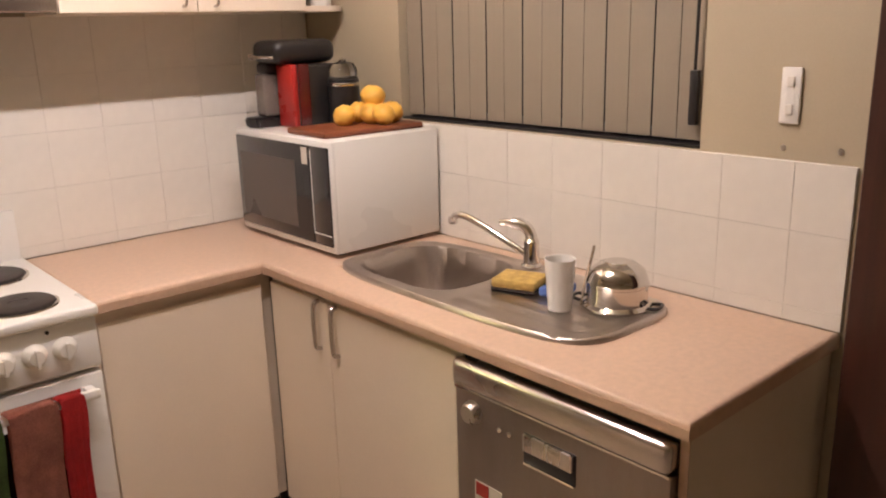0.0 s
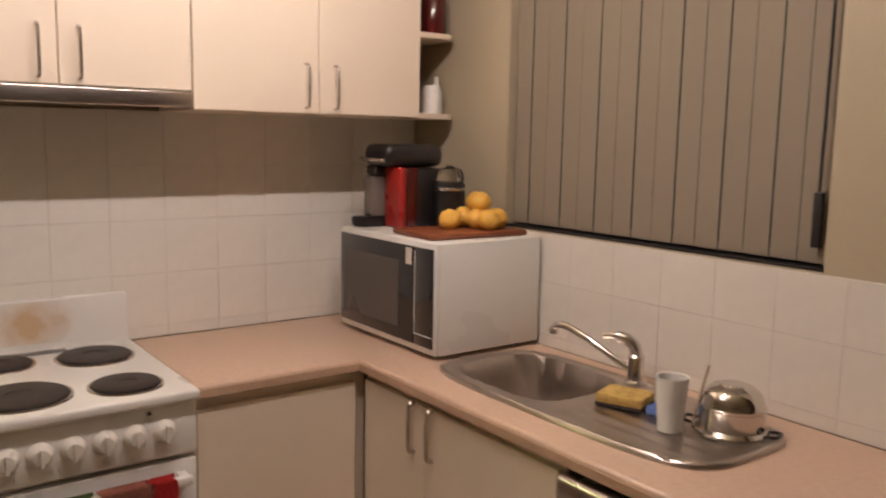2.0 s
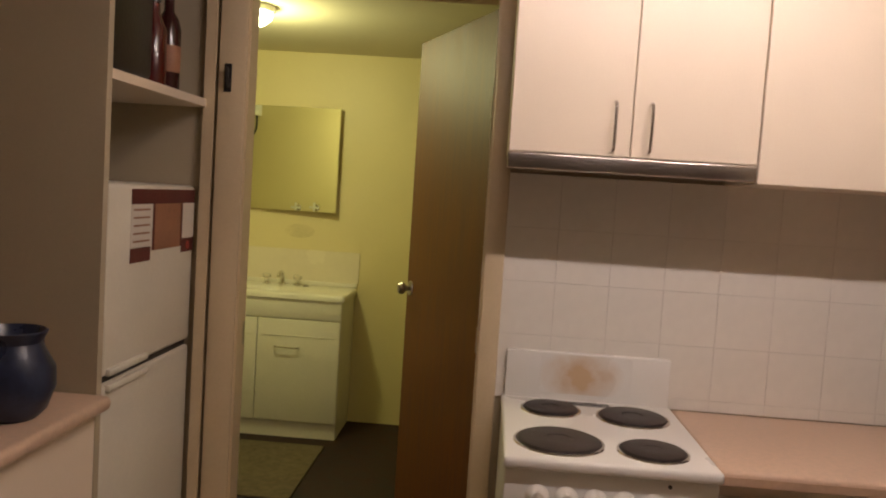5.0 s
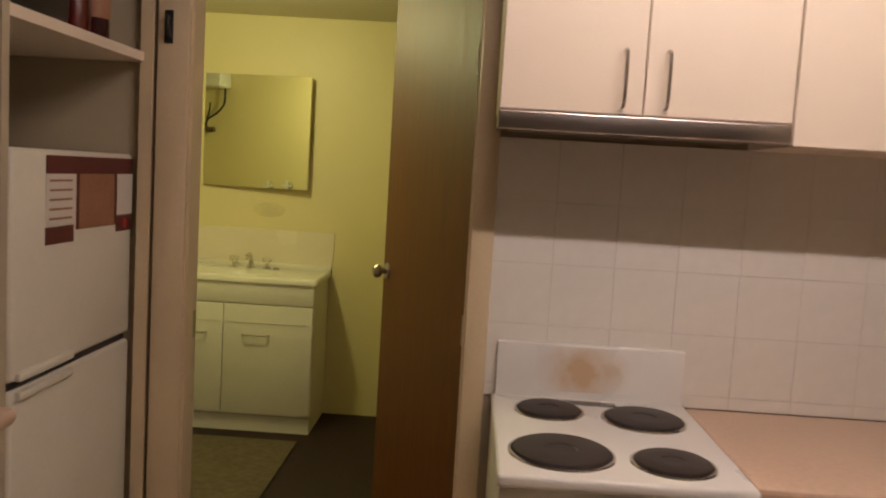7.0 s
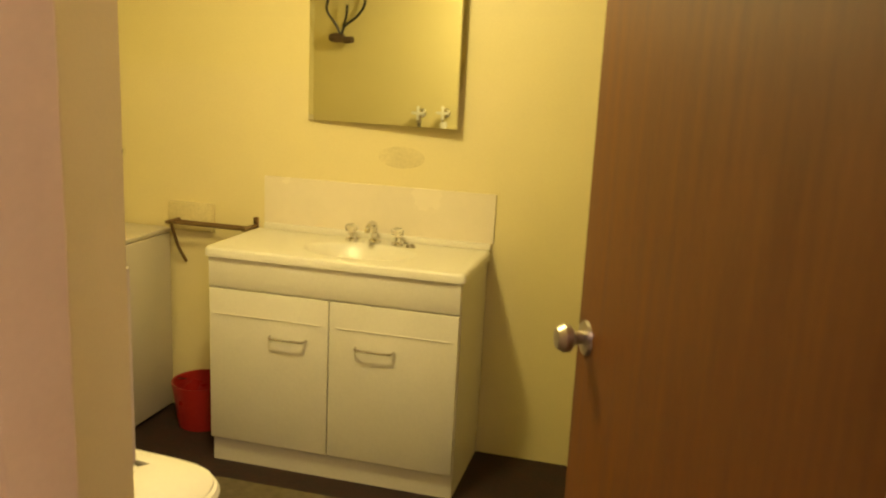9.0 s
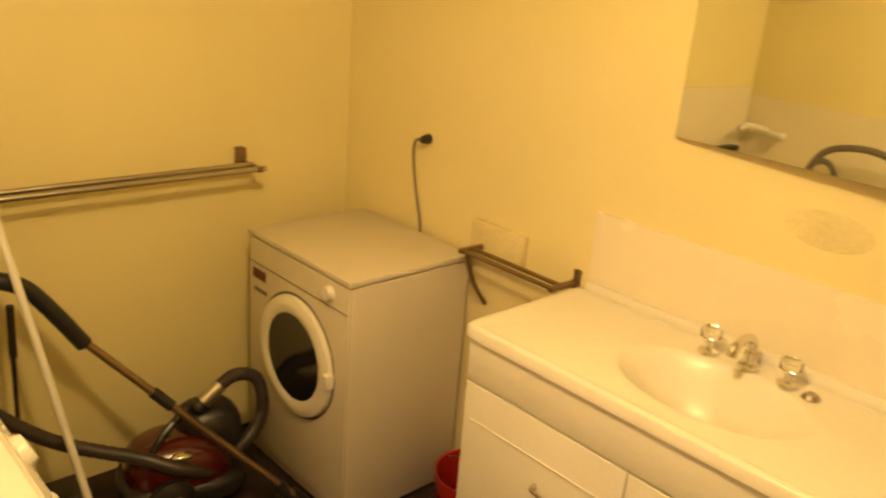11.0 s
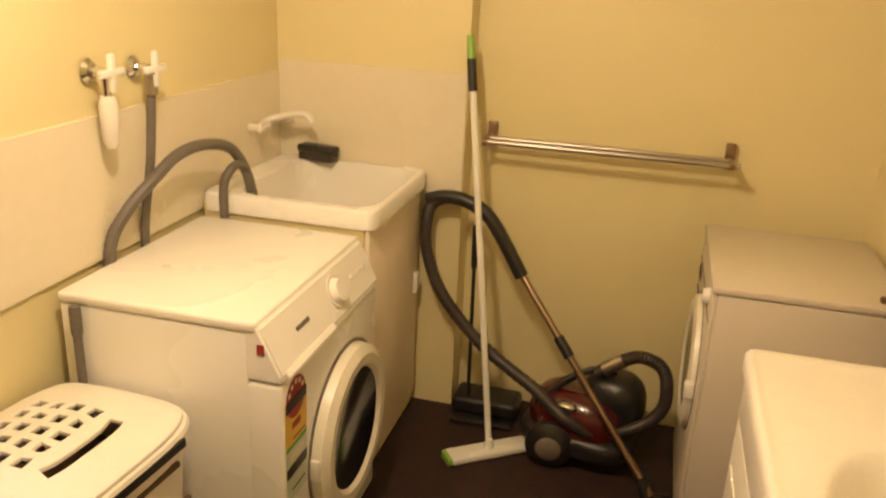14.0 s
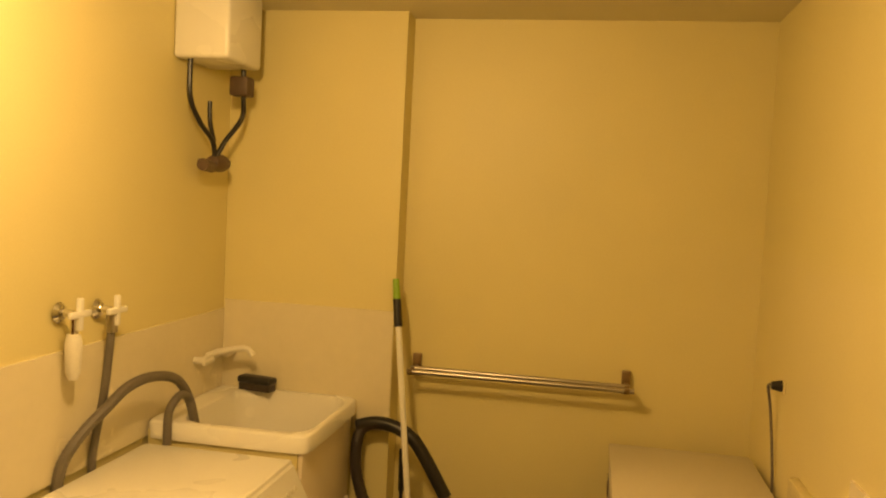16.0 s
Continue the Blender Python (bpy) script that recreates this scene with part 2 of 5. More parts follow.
def tube(pts, r, seg=10, steps=8, rings=0.0, bm=None):
    """A tube along a smooth line; rings: how deep its corrugation is."""
    path = smooth_path(pts, steps) if steps else [Vector(p) for p in pts]
    sub, loops = bmesh.new(), []
    n = (path[1] - path[0]).orthogonal().normalized()
    for i, p in enumerate(path):
        d = (path[min(i + 1, len(path) - 1)] - path[max(i - 1, 0)]).normalized()
        n = (n - d * n.dot(d)).normalized()
        s = d.cross(n)
        rr = r - (rings if i % 2 else 0)
        loops.append([sub.verts.new(p + rr * (math.cos(a) * n + math.sin(a) * s)) for a in (2 * math.pi * k / seg for k in range(seg))])
    for a, b in zip(loops, loops[1:]):
        for k in range(seg):
            sub.faces.new((a[k], a[(k + 1) % seg], b[(k + 1) % seg], b[k]))
    sub.faces.new(loops[0][::-1])
    sub.faces.new(loops[-1])
    return mix(bm, sub) if bm else sub


def lathe(profile, m=None, seg=32, bm=None):
    """A turned shape about z from (radius, height) pairs, then placed by m."""
    sub, loops = bmesh.new(), []
    for r, z in profile:
        if r < 1e-5:
            loops.append([sub.verts.new((0, 0, z))])
        else:
            loops.append([sub.verts.new((r * math.cos(2 * math.pi * k / seg), r * math.sin(2 * math.pi * k / seg), z)) for k in range(seg)])
    for a, b in zip(loops, loops[1:]):
        for k in range(seg):
            j = (k + 1) % seg
            if len(a) == 1 and len(b) > 1:
                sub.faces.new((a[0], b[j], b[k]))
            elif len(b) == 1 and len(a) > 1:
                sub.faces.new((a[k], a[j], b[0]))
            elif len(a) > 1:
                sub.faces.new((a[k], a[j], b[j], b[k]))
    if m is not None:
        bmesh.ops.transform(sub, matrix=m, verts=sub.verts)
    return mix(bm, sub) if bm else sub


def dished(x0, x1, y0, y1, height, power=5.0, nx=90, ny=50, skirt=0.02):
    """A plate with a rounded-rectangle outline whose surface follows height(x, y, r), r being 1 at its rim."""
    bm, rows = bmesh.new(), []
    cx, cy, hx, hy = (x0 + x1) / 2, (y0 + y1) / 2, (x1 - x0) / 2, (y1 - y0) / 2
    for j in range(ny + 1):
        row = []
        for i in range(nx + 1):
            u, v = 2 * i / nx - 1, 2 * j / ny - 1
            r = max(abs(u), abs(v))
            k = (abs(u) ** power + abs(v) ** power) ** (1 / power)
            s = r / k if k > 1e-9 else 0
            x, y = cx + hx * u * s, cy + hy * v * s
            row.append(bm.verts.new((x, y, height(x, y, r))))
        rows.append(row)
    for a, b in zip(rows, rows[1:]):
        for i in range(nx):
            bm.faces.new((a[i], a[i + 1], b[i + 1], b[i]))
    rim = [e for e in bm.edges if e.is_boundary]
    out = bmesh.ops.extrude_edge_only(bm, edges=rim)
    for v in (g for g in out["geom"] if isinstance(g, bmesh.types.BMVert)):
        v.co.z -= skirt
    return bm


def step(a, b, x):
    t = min(1, max(0, (x - a) / (b - a)))
    return t * t * (3 - 2 * t)


def slab(xs, ys, keep, z0, z1, bev):
    """A flat slab over the cells of a grid that keep(x, y) names, with rounded top edges."""
    bm = bmesh.new()
    vs = {}
    for i in range(len(xs) - 1):
        for j in range(len(ys) - 1):
            if keep((xs[i] + xs[i + 1]) / 2, (ys[j] + ys[j + 1]) / 2):
                q = []
                for a, b in ((i, j), (i + 1, j), (i + 1, j + 1), (i, j + 1)):
                    if (a, b) not in vs:
                        vs[a, b] = bm.verts.new((xs[a], ys[b], z0))
                    q.append(vs[a, b])
                bm.faces.new(q)
    g = bmesh.ops.extrude_face_region(bm, geom=list(bm.faces))
    top = [v for v in g["geom"] if isinstance(v, bmesh.types.BMVert)]
    for v in top:
        v.co.z = z1
    bmesh.ops.recalc_face_normals(bm, faces=bm.faces)
    edges = [e for e in bm.edges if all(abs(v.co.z - z1) < 1e-6 for v in e.verts) and len(e.link_faces) == 2 and e.calc_face_angle(0) > 1]
    if bev:
        bmesh.ops.bevel(bm, geom=edges, offset=bev, segments=3, profile=0.5, affect="EDGES", clamp_overlap=True)
    return bm


def bars(parent, name, mat, items):
    for i in items:
        part(name, box(*i), mat, parent)


# ---- structure ----
KH, BH = 2.56, 2.385            # ceiling heights
BX0, BY0, BY1 = -4.74, 0.60, 2.625   # bathroom far side, washer wall, vanity wall
NIB = -4.62
setting("floor", boxes((-3.6, 0.14, -6.6, 0.06, -0.12, 0.0)), KFLOOR, "unseen kitchen floor, coloured pale beige to bounce light", "floor")
setting("floor_bathroom", boxes((-5.0, -0.8, 0.06, 2.8, -0.12, 0.0)), BROWNFLOOR, "dark brown mottled vinyl bathroom floor", "floor")
setting("ceiling", boxes((-3.6, 0.14, -6.6, 0.0, KH, KH + 0.1)), CEILING, "cream painted kitchen ceiling", "ceiling")
setting("ceiling_bathroom", boxes((-5.0, -0.8, 0.12, 2.8, BH, BH + 0.1)), CEILING, "cream painted bathroom ceiling", "ceiling")
# wall with the doorway, and the thick part of it behind the washer
DX0, DX1, DZ = -2.54, -1.73, 2.18
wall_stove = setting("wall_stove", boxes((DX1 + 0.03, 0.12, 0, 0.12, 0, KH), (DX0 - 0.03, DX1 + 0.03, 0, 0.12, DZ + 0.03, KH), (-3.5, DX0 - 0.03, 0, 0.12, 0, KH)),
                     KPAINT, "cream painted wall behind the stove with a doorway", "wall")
setting("wall_washer", boxes((-5.0, -2.8, 0.12, BY0, 0, BH)), YELLOW, "yellow painted thick wall behind the washing machine", "wall")
setting("wall_bathroom_near", boxes((-2.8, DX0 - 0.03, 0.12, 0.132, 0, BH), (DX1 + 0.03, -0.8, 0.12, 0.132, 0, BH), (DX0 - 0.03, DX1 + 0.03, 0.12, 0.132, DZ + 0.03, BH)),
        YELLOW, "yellow painted bathroom wall round the doorway", "wall")
wall_vanity = setting("wall_vanity", boxes((-5.0, -0.8, BY1, 2.8, 0, BH)), YELLOW, "yellow painted wall behind the vanity", "wall")
setting("wall_rail", boxes((-5.0, BX0, BY0, BY1, 0, BH)), YELLOW, "yellow painted wall with a towel rail", "wall")
setting("wall_nib", boxes((BX0, NIB, BY0, 1.295, 0, BH)), YELLOW, "yellow painted wall projection beside the tub", "wall")
setting("wall_bathroom_end", boxes((-0.9, -0.8, 0.132, BY1, 0, BH)), YELLOW, "yellow painted bathroom end wall", "wall")
WY0, WY1, WZ0, WZ1 = -1.672, -0.548, 1.266, 2.25
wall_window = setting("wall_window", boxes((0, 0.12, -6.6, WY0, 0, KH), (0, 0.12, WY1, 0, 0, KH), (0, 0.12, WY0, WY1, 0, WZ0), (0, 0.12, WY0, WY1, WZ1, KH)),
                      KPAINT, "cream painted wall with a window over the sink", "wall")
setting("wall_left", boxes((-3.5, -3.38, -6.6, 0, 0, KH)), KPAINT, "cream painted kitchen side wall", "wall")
# rear wall is added out of view, its distance set to weaken the fill
setting("wall_rear", boxes((-3.38, 0, -6.6, -6.48, 0, KH)), KPAINT, "unseen rear wall added far back to limit bounced light", "wall")

# door lining and architraves
lining = tagged(new("door_frame"), "cream gloss painted door frame round the bathroom doorway", "door frame", "", "structure")
part("jamb", boxes((DX0 - 0.03, DX0, -0.006, 0.14, 0, DZ)), JAMB, lining)
part("jamb", boxes((DX1, DX1 + 0.03, -0.006, 0.14, 0, DZ)), JAMB, lining)
part("head", boxes((DX0 - 0.03, DX1 + 0.03, -0.006, 0.14, DZ, DZ + 0.03)), JAMB, lining)
part("stop", boxes((DX0, DX0 + 0.008, 0.03, 0.09, 0, DZ - 0.012)), JAMB, lining)
part("architrave", box(DX0 - 0.078, DX0 + 0.012, -0.02, -0.0065, 0, DZ + 0.06, 0.006), JAMB, lining)
part("architrave", box(DX1 + 0.006, DX1 + 0.07, -0.02, -0.004, 0, DZ + 0.06, 0.006), JAMB, lining)
part("architrave", box(DX0 + 0.012, DX1 + 0.006, -0.02, -0.0065, DZ + 0.008, DZ + 0.06, 0.006), JAMB, lining)
part("strike_plate", boxes((DX0, DX0 + 0.003, 0.1, 0.13, 0.98, 1.06)), NICKEL, lining, "dark metal strike plate")

# the open door: local x runs from the hinge to the free edge
LEAN = math.degrees(math.atan2(0.75, -0.33))
door = tagged(new("door_1"), "varnished brown flush wooden door standing open into the bathroom", "door", "", "structure")
door.matrix_world = pose(DX1 + 0.004, 0.135, 0.006, 0, 0, LEAN)
part("leaf", box(0.0, 0.815, -0.036, 0.0, 0, 2.165, 0.003, 1), WOODDOOR, door)
for side in (-1, 1):
    y = -0.018 + side * 0.018
    knob = part("knob", lathe([(0, 0.058), (0.018, 0.056), (0.026, 0.044), (0.025, 0.032), (0.012, 0.022), (0.011, 0.008), (0.03, 0.006), (0.032, 0.0), (0, 0.0)],
                              Matrix.Translation((0.768, y, 1.122)) @ Matrix.Rotation(radians(-90 * side), 4, "X"), 24), NICKEL, door, "satin metal door knob")
for z in (0.2, 1.0, 1.8):
    part("hinge", rod((-0.004, 0.004, z), (-0.004, 0.004, z + 0.09), 0.007, seg=10), NICKEL, door)

# dark door folded against the window wall, past the worktop
brown = tagged(new("door_2"), "dark-stained wooden door open against the kitchen wall", "door", "", "structure")
part("leaf", box(-0.075, -0.04, -2.9, -2.075, 0.008, 2.05, 0.003, 1), DARKWOOD, brown)
part("hinge_stile", box(-0.04, 0.0, -2.94, -2.9, 0.0, 2.05, 0.002, 1), DARKWOOD, brown)

# window and its vertical blind
win = tagged(new("window_1"), "dark night window over the kitchen sink", "window", "", "structure")
part("frame", boxes((0.07, 0.11, WY0, WY0 + 0.03, WZ0, WZ1), (0.07, 0.11, WY1 - 0.03, WY1, WZ0, WZ1), (0.07, 0.11, WY0 + 0.03, WY1 - 0.03, WZ0, WZ0 + 0.03), (0.07, 0.11, WY0 + 0.03, WY1 - 0.03, WZ1 - 0.03, WZ1),
                    (0.072, 0.108, -1.125, -1.095, WZ0 + 0.03, WZ1 - 0.03)), BLACK, win, "dark aluminium frame")
part("pane", boxes((0.088, 0.092, WY0 + 0.03, -1.125, WZ0 + 0.03, WZ1 - 0.03)), DARKGLASS, win)
part("pane", boxes((0.088, 0.092, -1.095, WY1 - 0.03, WZ0 + 0.03, WZ1 - 0.03)), DARKGLASS, win)
part("sill_strip", boxes((0.002, 0.068, WY0 + 0.002, WY1 - 0.002, WZ0 + 0.001, WZ0 + 0.008)), BLACK, win, "dark sill strip")

blind = thing("vertical_blind", "closed beige fabric vertical blind hanging in the window", "blind", pose(0.03, 0, 0))
part("head_rail", box(-0.018, 0.018, WY0 + 0.01, WY1 - 0.01, WZ1 - 0.045, WZ1 - 0.003, 0.003), WHITE, blind)
N = 15
pitch = (WY1 - WY0 - 0.02) / N
slat = finish(box(-0.0006, 0.0006, -pitch * 0.477, pitch * 0.477, WZ0 + 0.016, WZ1 - 0.05), "slat", FABRIC, 0)
for i in range(N):
    s = new("slat", slat)
    s.parent = blind
    s.location = (0.002 * (i % 2), WY0 + 0.012 + pitch * (i + 0.5), 0)
part("wand", tube([(-0.02, WY0 + 0.03, WZ1 - 0.06), (-0.021, WY0 + 0.028, 1.8), (-0.02, WY0 + 0.03, 1.33)], 0.004, 8), BLACK, blind, "dark control cord")
part("cord_weight", box(-0.028, -0.012, WY0 + 0.018, WY0 + 0.04, 1.32, 1.45, 0.004), BLACK, blind)

# ---- kitchen: worktop and units ----
CT = 0.9
END = -2.04
work = thing("worktop", "pink-beige speckled laminate L-shaped kitchen worktop", "worktop")
part("slab", slab([-1.094, -0.6, -0.46, -0.12, -0.004], [END, -1.26, -0.80, -0.6, -0.008],
                  lambda x, y: (x > -0.6 or y > -0.6) and not (-0.46 < x < -0.12 and -1.26 < y < -0.80), CT - 0.036, CT, 0.012), WORKTOP, work)
part("edge_strip", boxes((-0.602, -0.6, END, -0.6, CT - 0.034, CT - 0.013), (-1.094, -0.602, -0.602, -0.6, CT - 0.034, CT - 0.013)), EDGE, work, "worn front edge strip")


def bar_handle(parent, p, axis, length, out, mat=SMOOTH, r=0.0045):
    """A slim bow handle centred at p along axis, standing off along out."""
    p, a, o = Vector(p), Vector(axis) * length / 2, Vector(out)
    bm = tube([p - a, p - a * 0.93 + o * 0.75, p - a * 0.6 + o, p + a * 0.6 + o, p + a * 0.93 + o * 0.75, p + a], r, 8, 5)
    return part("handle", bm, mat, parent, "satin metal bow handle")


def base_unit(name, label, x0, x1, y0, y1, face, doors, group="kitchen base cabinets"):
    """A carcass with doors on its front; face 'x' looks to -x, 'y' to -y. doors: (start, end, handle or None)."""
    u = thing(name, label, "cabinet", None, group)
    if face == "x":
        part("carcass", boxes((x0 + 0.06, x1, y0, y1, 0.1, 0.7), (x0 + 0.02, x0 + 0.06, y0, y1, 0.1, CT - 0.037)), LAMINATE, u)
        part("kickboard", boxes((x0 + 0.07, x1, y0, y1, 0, 0.1)), KICK, u)
        for a, b, h in doors:
            d = part("door", box(x0, x0 + 0.018, a + 0.0015, b - 0.0015, 0.105, CT - 0.062, 0.002, 1), LAMINATE, u)
            if h is not None:
                bar_handle(d, (x0, h, 0.768), (0, 0, 1), 0.142, (-0.02, 0, 0), SMOOTH, 0.0065)
    else:
        part("carcass", boxes((x0, x1, y0 + 0.02, y1, 0.1, CT - 0.037)), LAMINATE, u)
        part("kickboard", boxes((x0, x1, y0 + 0.07, y1, 0, 0.1)), KICK, u)
        for a, b, h in doors:
            part("door", box(a + 0.0015, b - 0.0015, y0, y0 + 0.018, 0.105, CT - 0.072, 0.002, 1), LAMINATE, u)
    return u


base_unit("corner_cabinet", "cream laminate corner base cabinet beside the stove", -1.094, -0.562, -0.582, -0.01, "y", [(-1.09, -0.60, None)])
base_unit("sink_cabinet", "cream laminate sink cabinet with two doors", -0.582, -0.05, -1.43, -0.585, "x", [(-0.91, -0.602, -0.866), (-1.428, -0.91, -0.952)])
endp = thing("end_panel", "cream laminate end panel closing the worktop run", "panel")
part("edge_strip", boxes((-0.577, -0.575, END + 0.012, END + 0.03, 0, CT - 0.038)), EDGE, endp)
part("panel", boxes((-0.575, -0.012, END + 0.012, END + 0.03, 0, CT - 0.038)), LAMINATE, endp)

dw = thing("dishwasher", "dark silver dishwasher under the worktop", "dishwasher")
part("body", boxes((-0.56, -0.03, -2.008, -1.436, 0.02, CT - 0.04)), BLACK, dw)
ddoor = part("door", box(-0.596, -0.562, -2.006, -1.44, 0.12, 0.775, 0.005), GREYSTEEL, dw)
part("kick_plate", boxes((-0.55, -0.53, -2.0, -1.445, 0, 0.115)), BLACK, dw)
part("top_rail", box(-0.61, -0.562, -2.007, -1.438, 0.781, 0.846, 0.016, 4), SMOOTH, dw, "bright rounded top rail")
part("trim_line", boxes((-0.6, -0.594, -2.005, -1.44, 0.7755, 0.7805)), CHROME, dw)
part("programme_knob", lathe([(0, 0.022), (0.02, 0.021), (0.026, 0.012), (0.028, 0)], Matrix.Translation((-0.596, -1.498, 0.728)) @ Matrix.Rotation(radians(-90), 4, "Y"), 24), STEEL, ddoor)
for y in (-1.58, -1.61):
    part("indicator", lathe([(0, 0.004), (0.006, 0.003), (0.007, 0)], Matrix.Translation((-0.596, y, 0.714)) @ Matrix.Rotation(radians(-90), 4, "Y"), 12), CHROME, ddoor)
grip = part("grip_recess", box(-0.5985, -0.594, -1.792, -1.652, 0.665, 0.737, 0.002), BLACK, ddoor)
part("grip_flap", box(-0.607, -0.5985, -1.789, -1.655, 0.698, 0.736, 0.003), STEEL, grip)
part("grip_lip", boxes((-0.602, -0.598, -1.789, -1.655, 0.664, 0.669)), CHROME, grip)
part("sticker", boxes((-0.5975, -0.596, -1.585, -1.5, 0.5, 0.56)), PAPER, ddoor, "white and red paper sticker")
part("sticker_mark", boxes((-0.599, -0.5975, -1.545, -1.505, 0.525, 0.558)), RED, ddoor)

# sink
SX0, SX1, SY0, SY1 = -0.505, -0.085, -1.72, -0.775


def sink_height(x, y, r):
    u, v = (x + 0.285) / 0.165, (y + 1.025) / 0.205
    q = (abs(u) ** 4 + abs(v) ** 4) ** 0.25
    rim = 0.006 * step(1.0, 0.985, r) - 0.006 * step(0.965, 0.925, r)
    bowl = -0.15 * step(1.0, 0.84, q)
    drain = 0.0
    if y < -1.27 and r < 0.9:
        k = step(-1.27, -1.31, y) * step(0.9, 0.84, r)
        drain = k * (-0.004 + 0.0014 * math.sin((x + 0.285) * 2 * math.pi / 0.05) * step(-0.1, -0.16, x))
    return CT + 0.0075 + rim + bowl + drain


sink = thing("kitchen_sink", "stainless steel sink with a drainer set into the worktop", "sink")
part("bowl_and_drainer", dished(SX0, SX1, SY0, SY1, sink_height, 4.5, 56, 130, 0.0085), SINKSTEEL, sink, "", 60)
part("plug_hole", lathe([(0.0, 0.001), (0.02, 0.001), (0.03, 0.004), (0.036, 0.002), (0.036, 0)], Matrix.Translation((-0.285, -1.025, CT - 0.148)), 24), CHROME, sink)

tap = thing("kitchen_tap", "chrome mixer tap with a long swivel spout behind the sink", "tap", pose(-0.108, -1.232, CT + 0.007))
part("body", lathe([(0, 0.0), (0.03, 0.0), (0.03, 0.006), (0.023, 0.012), (0.021, 0.06), (0.022, 0.075), (0.014, 0.086), (0, 0.088)], None, 24), CHROME, tap)
part("spout", tube([(-0.004, 0.012, 0.035), (-0.02, 0.065, 0.062), (-0.04, 0.155, 0.103), (-0.05, 0.215, 0.122), (-0.054, 0.248, 0.12), (-0.055, 0.262, 0.106)], 0.0105, 12, 6), CHROME, tap)
part("aerator", lathe([(0, 0.0), (0.0125, 0.0), (0.014, 0.006), (0.013, 0.02), (0, 0.021)], Matrix.Translation((-0.055, 0.262, 0.093)), 16), CHROME, tap)
lv = part("lever", tube([(0, 0.0, 0.07), (-0.002, 0.004, 0.098), (-0.01, 0.024, 0.118), (-0.024, 0.05, 0.123)], 0.0165, 12, 5), CHROME, tap)
part("lever_tip", tube([(-0.02, 0.044, 0.122), (-0.03, 0.066, 0.124), (-0.038, 0.085, 0.121)], 0.0095, 10, 4), CHROME, lv)

sponge = thing("sponge", "yellow kitchen sponge on the drainer", "sponge", pose(-0.262, -1.33, CT + 0.007, 0, 0, 20))
part("foam", box(-0.05, 0.05, -0.06, 0.06, 0.006, 0.03, 0.006), SPONGEY, sponge)
part("scourer", box(-0.05, 0.05, -0.06, 0.06, 0, 0.007, 0.002), HOSEBLACK, sponge, "dark scouring pad")
sponge2 = thing("sponge", "blue kitchen sponge beside the yellow one", "sponge", pose(-0.235, -1.435, CT + 0.0065, 0, 0, 10))
part("foam", box(-0.045, 0.045, -0.03, 0.03, 0, 0.022, 0.005), SPONGEB, sponge2)

cup = thing("tumbler", "white plastic tumbler standing on the drainer", "cup", pose(-0.318, -1.512, CT + 0.0055))
part("wall", lathe([(0, 0.003), (0.026, 0.003), (0.034, 0.125), (0.037, 0.126), (0.037, 0.12), (0.028, 0.0), (0, 0)], None, 28), WHITE, cup)
spoon = thing("spoon", "steel teaspoon standing behind the tumbler", "spoon", pose(-0.268, -1.535, CT + 0.0055))
part("handle", tube([(0, 0, 0.001), (0.004, -0.012, 0.07), (0.01, -0.03, 0.155)], 0.0035, 8), CHROME, spoon)
bowl = thing("steel_bowl", "stainless steel mixing bowl upside down on the drainer", "bowl", pose(-0.208, -1.597, CT + 0.0065))
part("bowl", lathe([(0.0, 0.112), (0.03, 0.112), (0.034, 0.108), (0.048, 0.105), (0.064, 0.092), (0.071, 0.074), (0.0725, 0.066), (0.0745, 0.064), (0.0745, 0.058), (0.0725, 0.056), (0.074, 0.014), (0.082, 0.006), (0.082, 0.0), (0.072, 0.004),
                    (0.068, 0.06), (0.058, 0.09), (0, 0.1)], None, 44), CHROME, bowl)
for sx in (-1, 1):
    part("side_handle", tube([(0.01 * sx, -0.08 * sx, 0.008), (0.016 * sx, -0.104 * sx, 0.012), (0.05 * sx, -0.094 * sx, 0.012), (0.046 * sx, -0.068 * sx, 0.008)], 0.004, 8), BLACK, bowl, "dark side handle")

# microwave and what stands on it
MX0, MX1, MY0, MY1, MZ0, MZ1 = -0.432, -0.022, -0.752, -0.192, CT + 0.014, 1.252
mw = thing("microwave_oven", "white microwave oven with a dark door on the worktop", "microwave")
part("case", box(MX0 + 0.012, MX1, MY0, MY1, MZ0, MZ1, 0.006), WHITE, mw)
part("front_frame", box(MX0, MX0 + 0.014, MY0 + 0.001, MY1 - 0.001, MZ0 + 0.001, MZ1 - 0.001, 0.004), WHITE, mw)
mdoor = part("door", box(MX0 - 0.008, MX0 - 0.001, MY0 + 0.108, MY1 - 0.01, MZ0 + 0.022, MZ1 - 0.018, 0.003), GLOSS, mw, "black glass door")
part("window", box(MX0 - 0.0095, MX0 - 0.008, MY0 + 0.19, MY1 - 0.035, MZ0 + 0.06, MZ1 - 0.07, 0.0004, 1), MESHWIN, mdoor, "grey meshed window")
part("latch_label", boxes((MX0 - 0.0095, MX0 - 0.008, MY0 + 0.118, MY0 + 0.148, MZ1 - 0.075, MZ1 - 0.024)), PAPER, mdoor)
panel = part("control_panel", box(MX0 - 0.007, MX0 - 0.001, MY0 + 0.012, MY0 + 0.104, MZ0 + 0.022, MZ1 - 0.018, 0.002), GLOSS, mw, "black control panel")
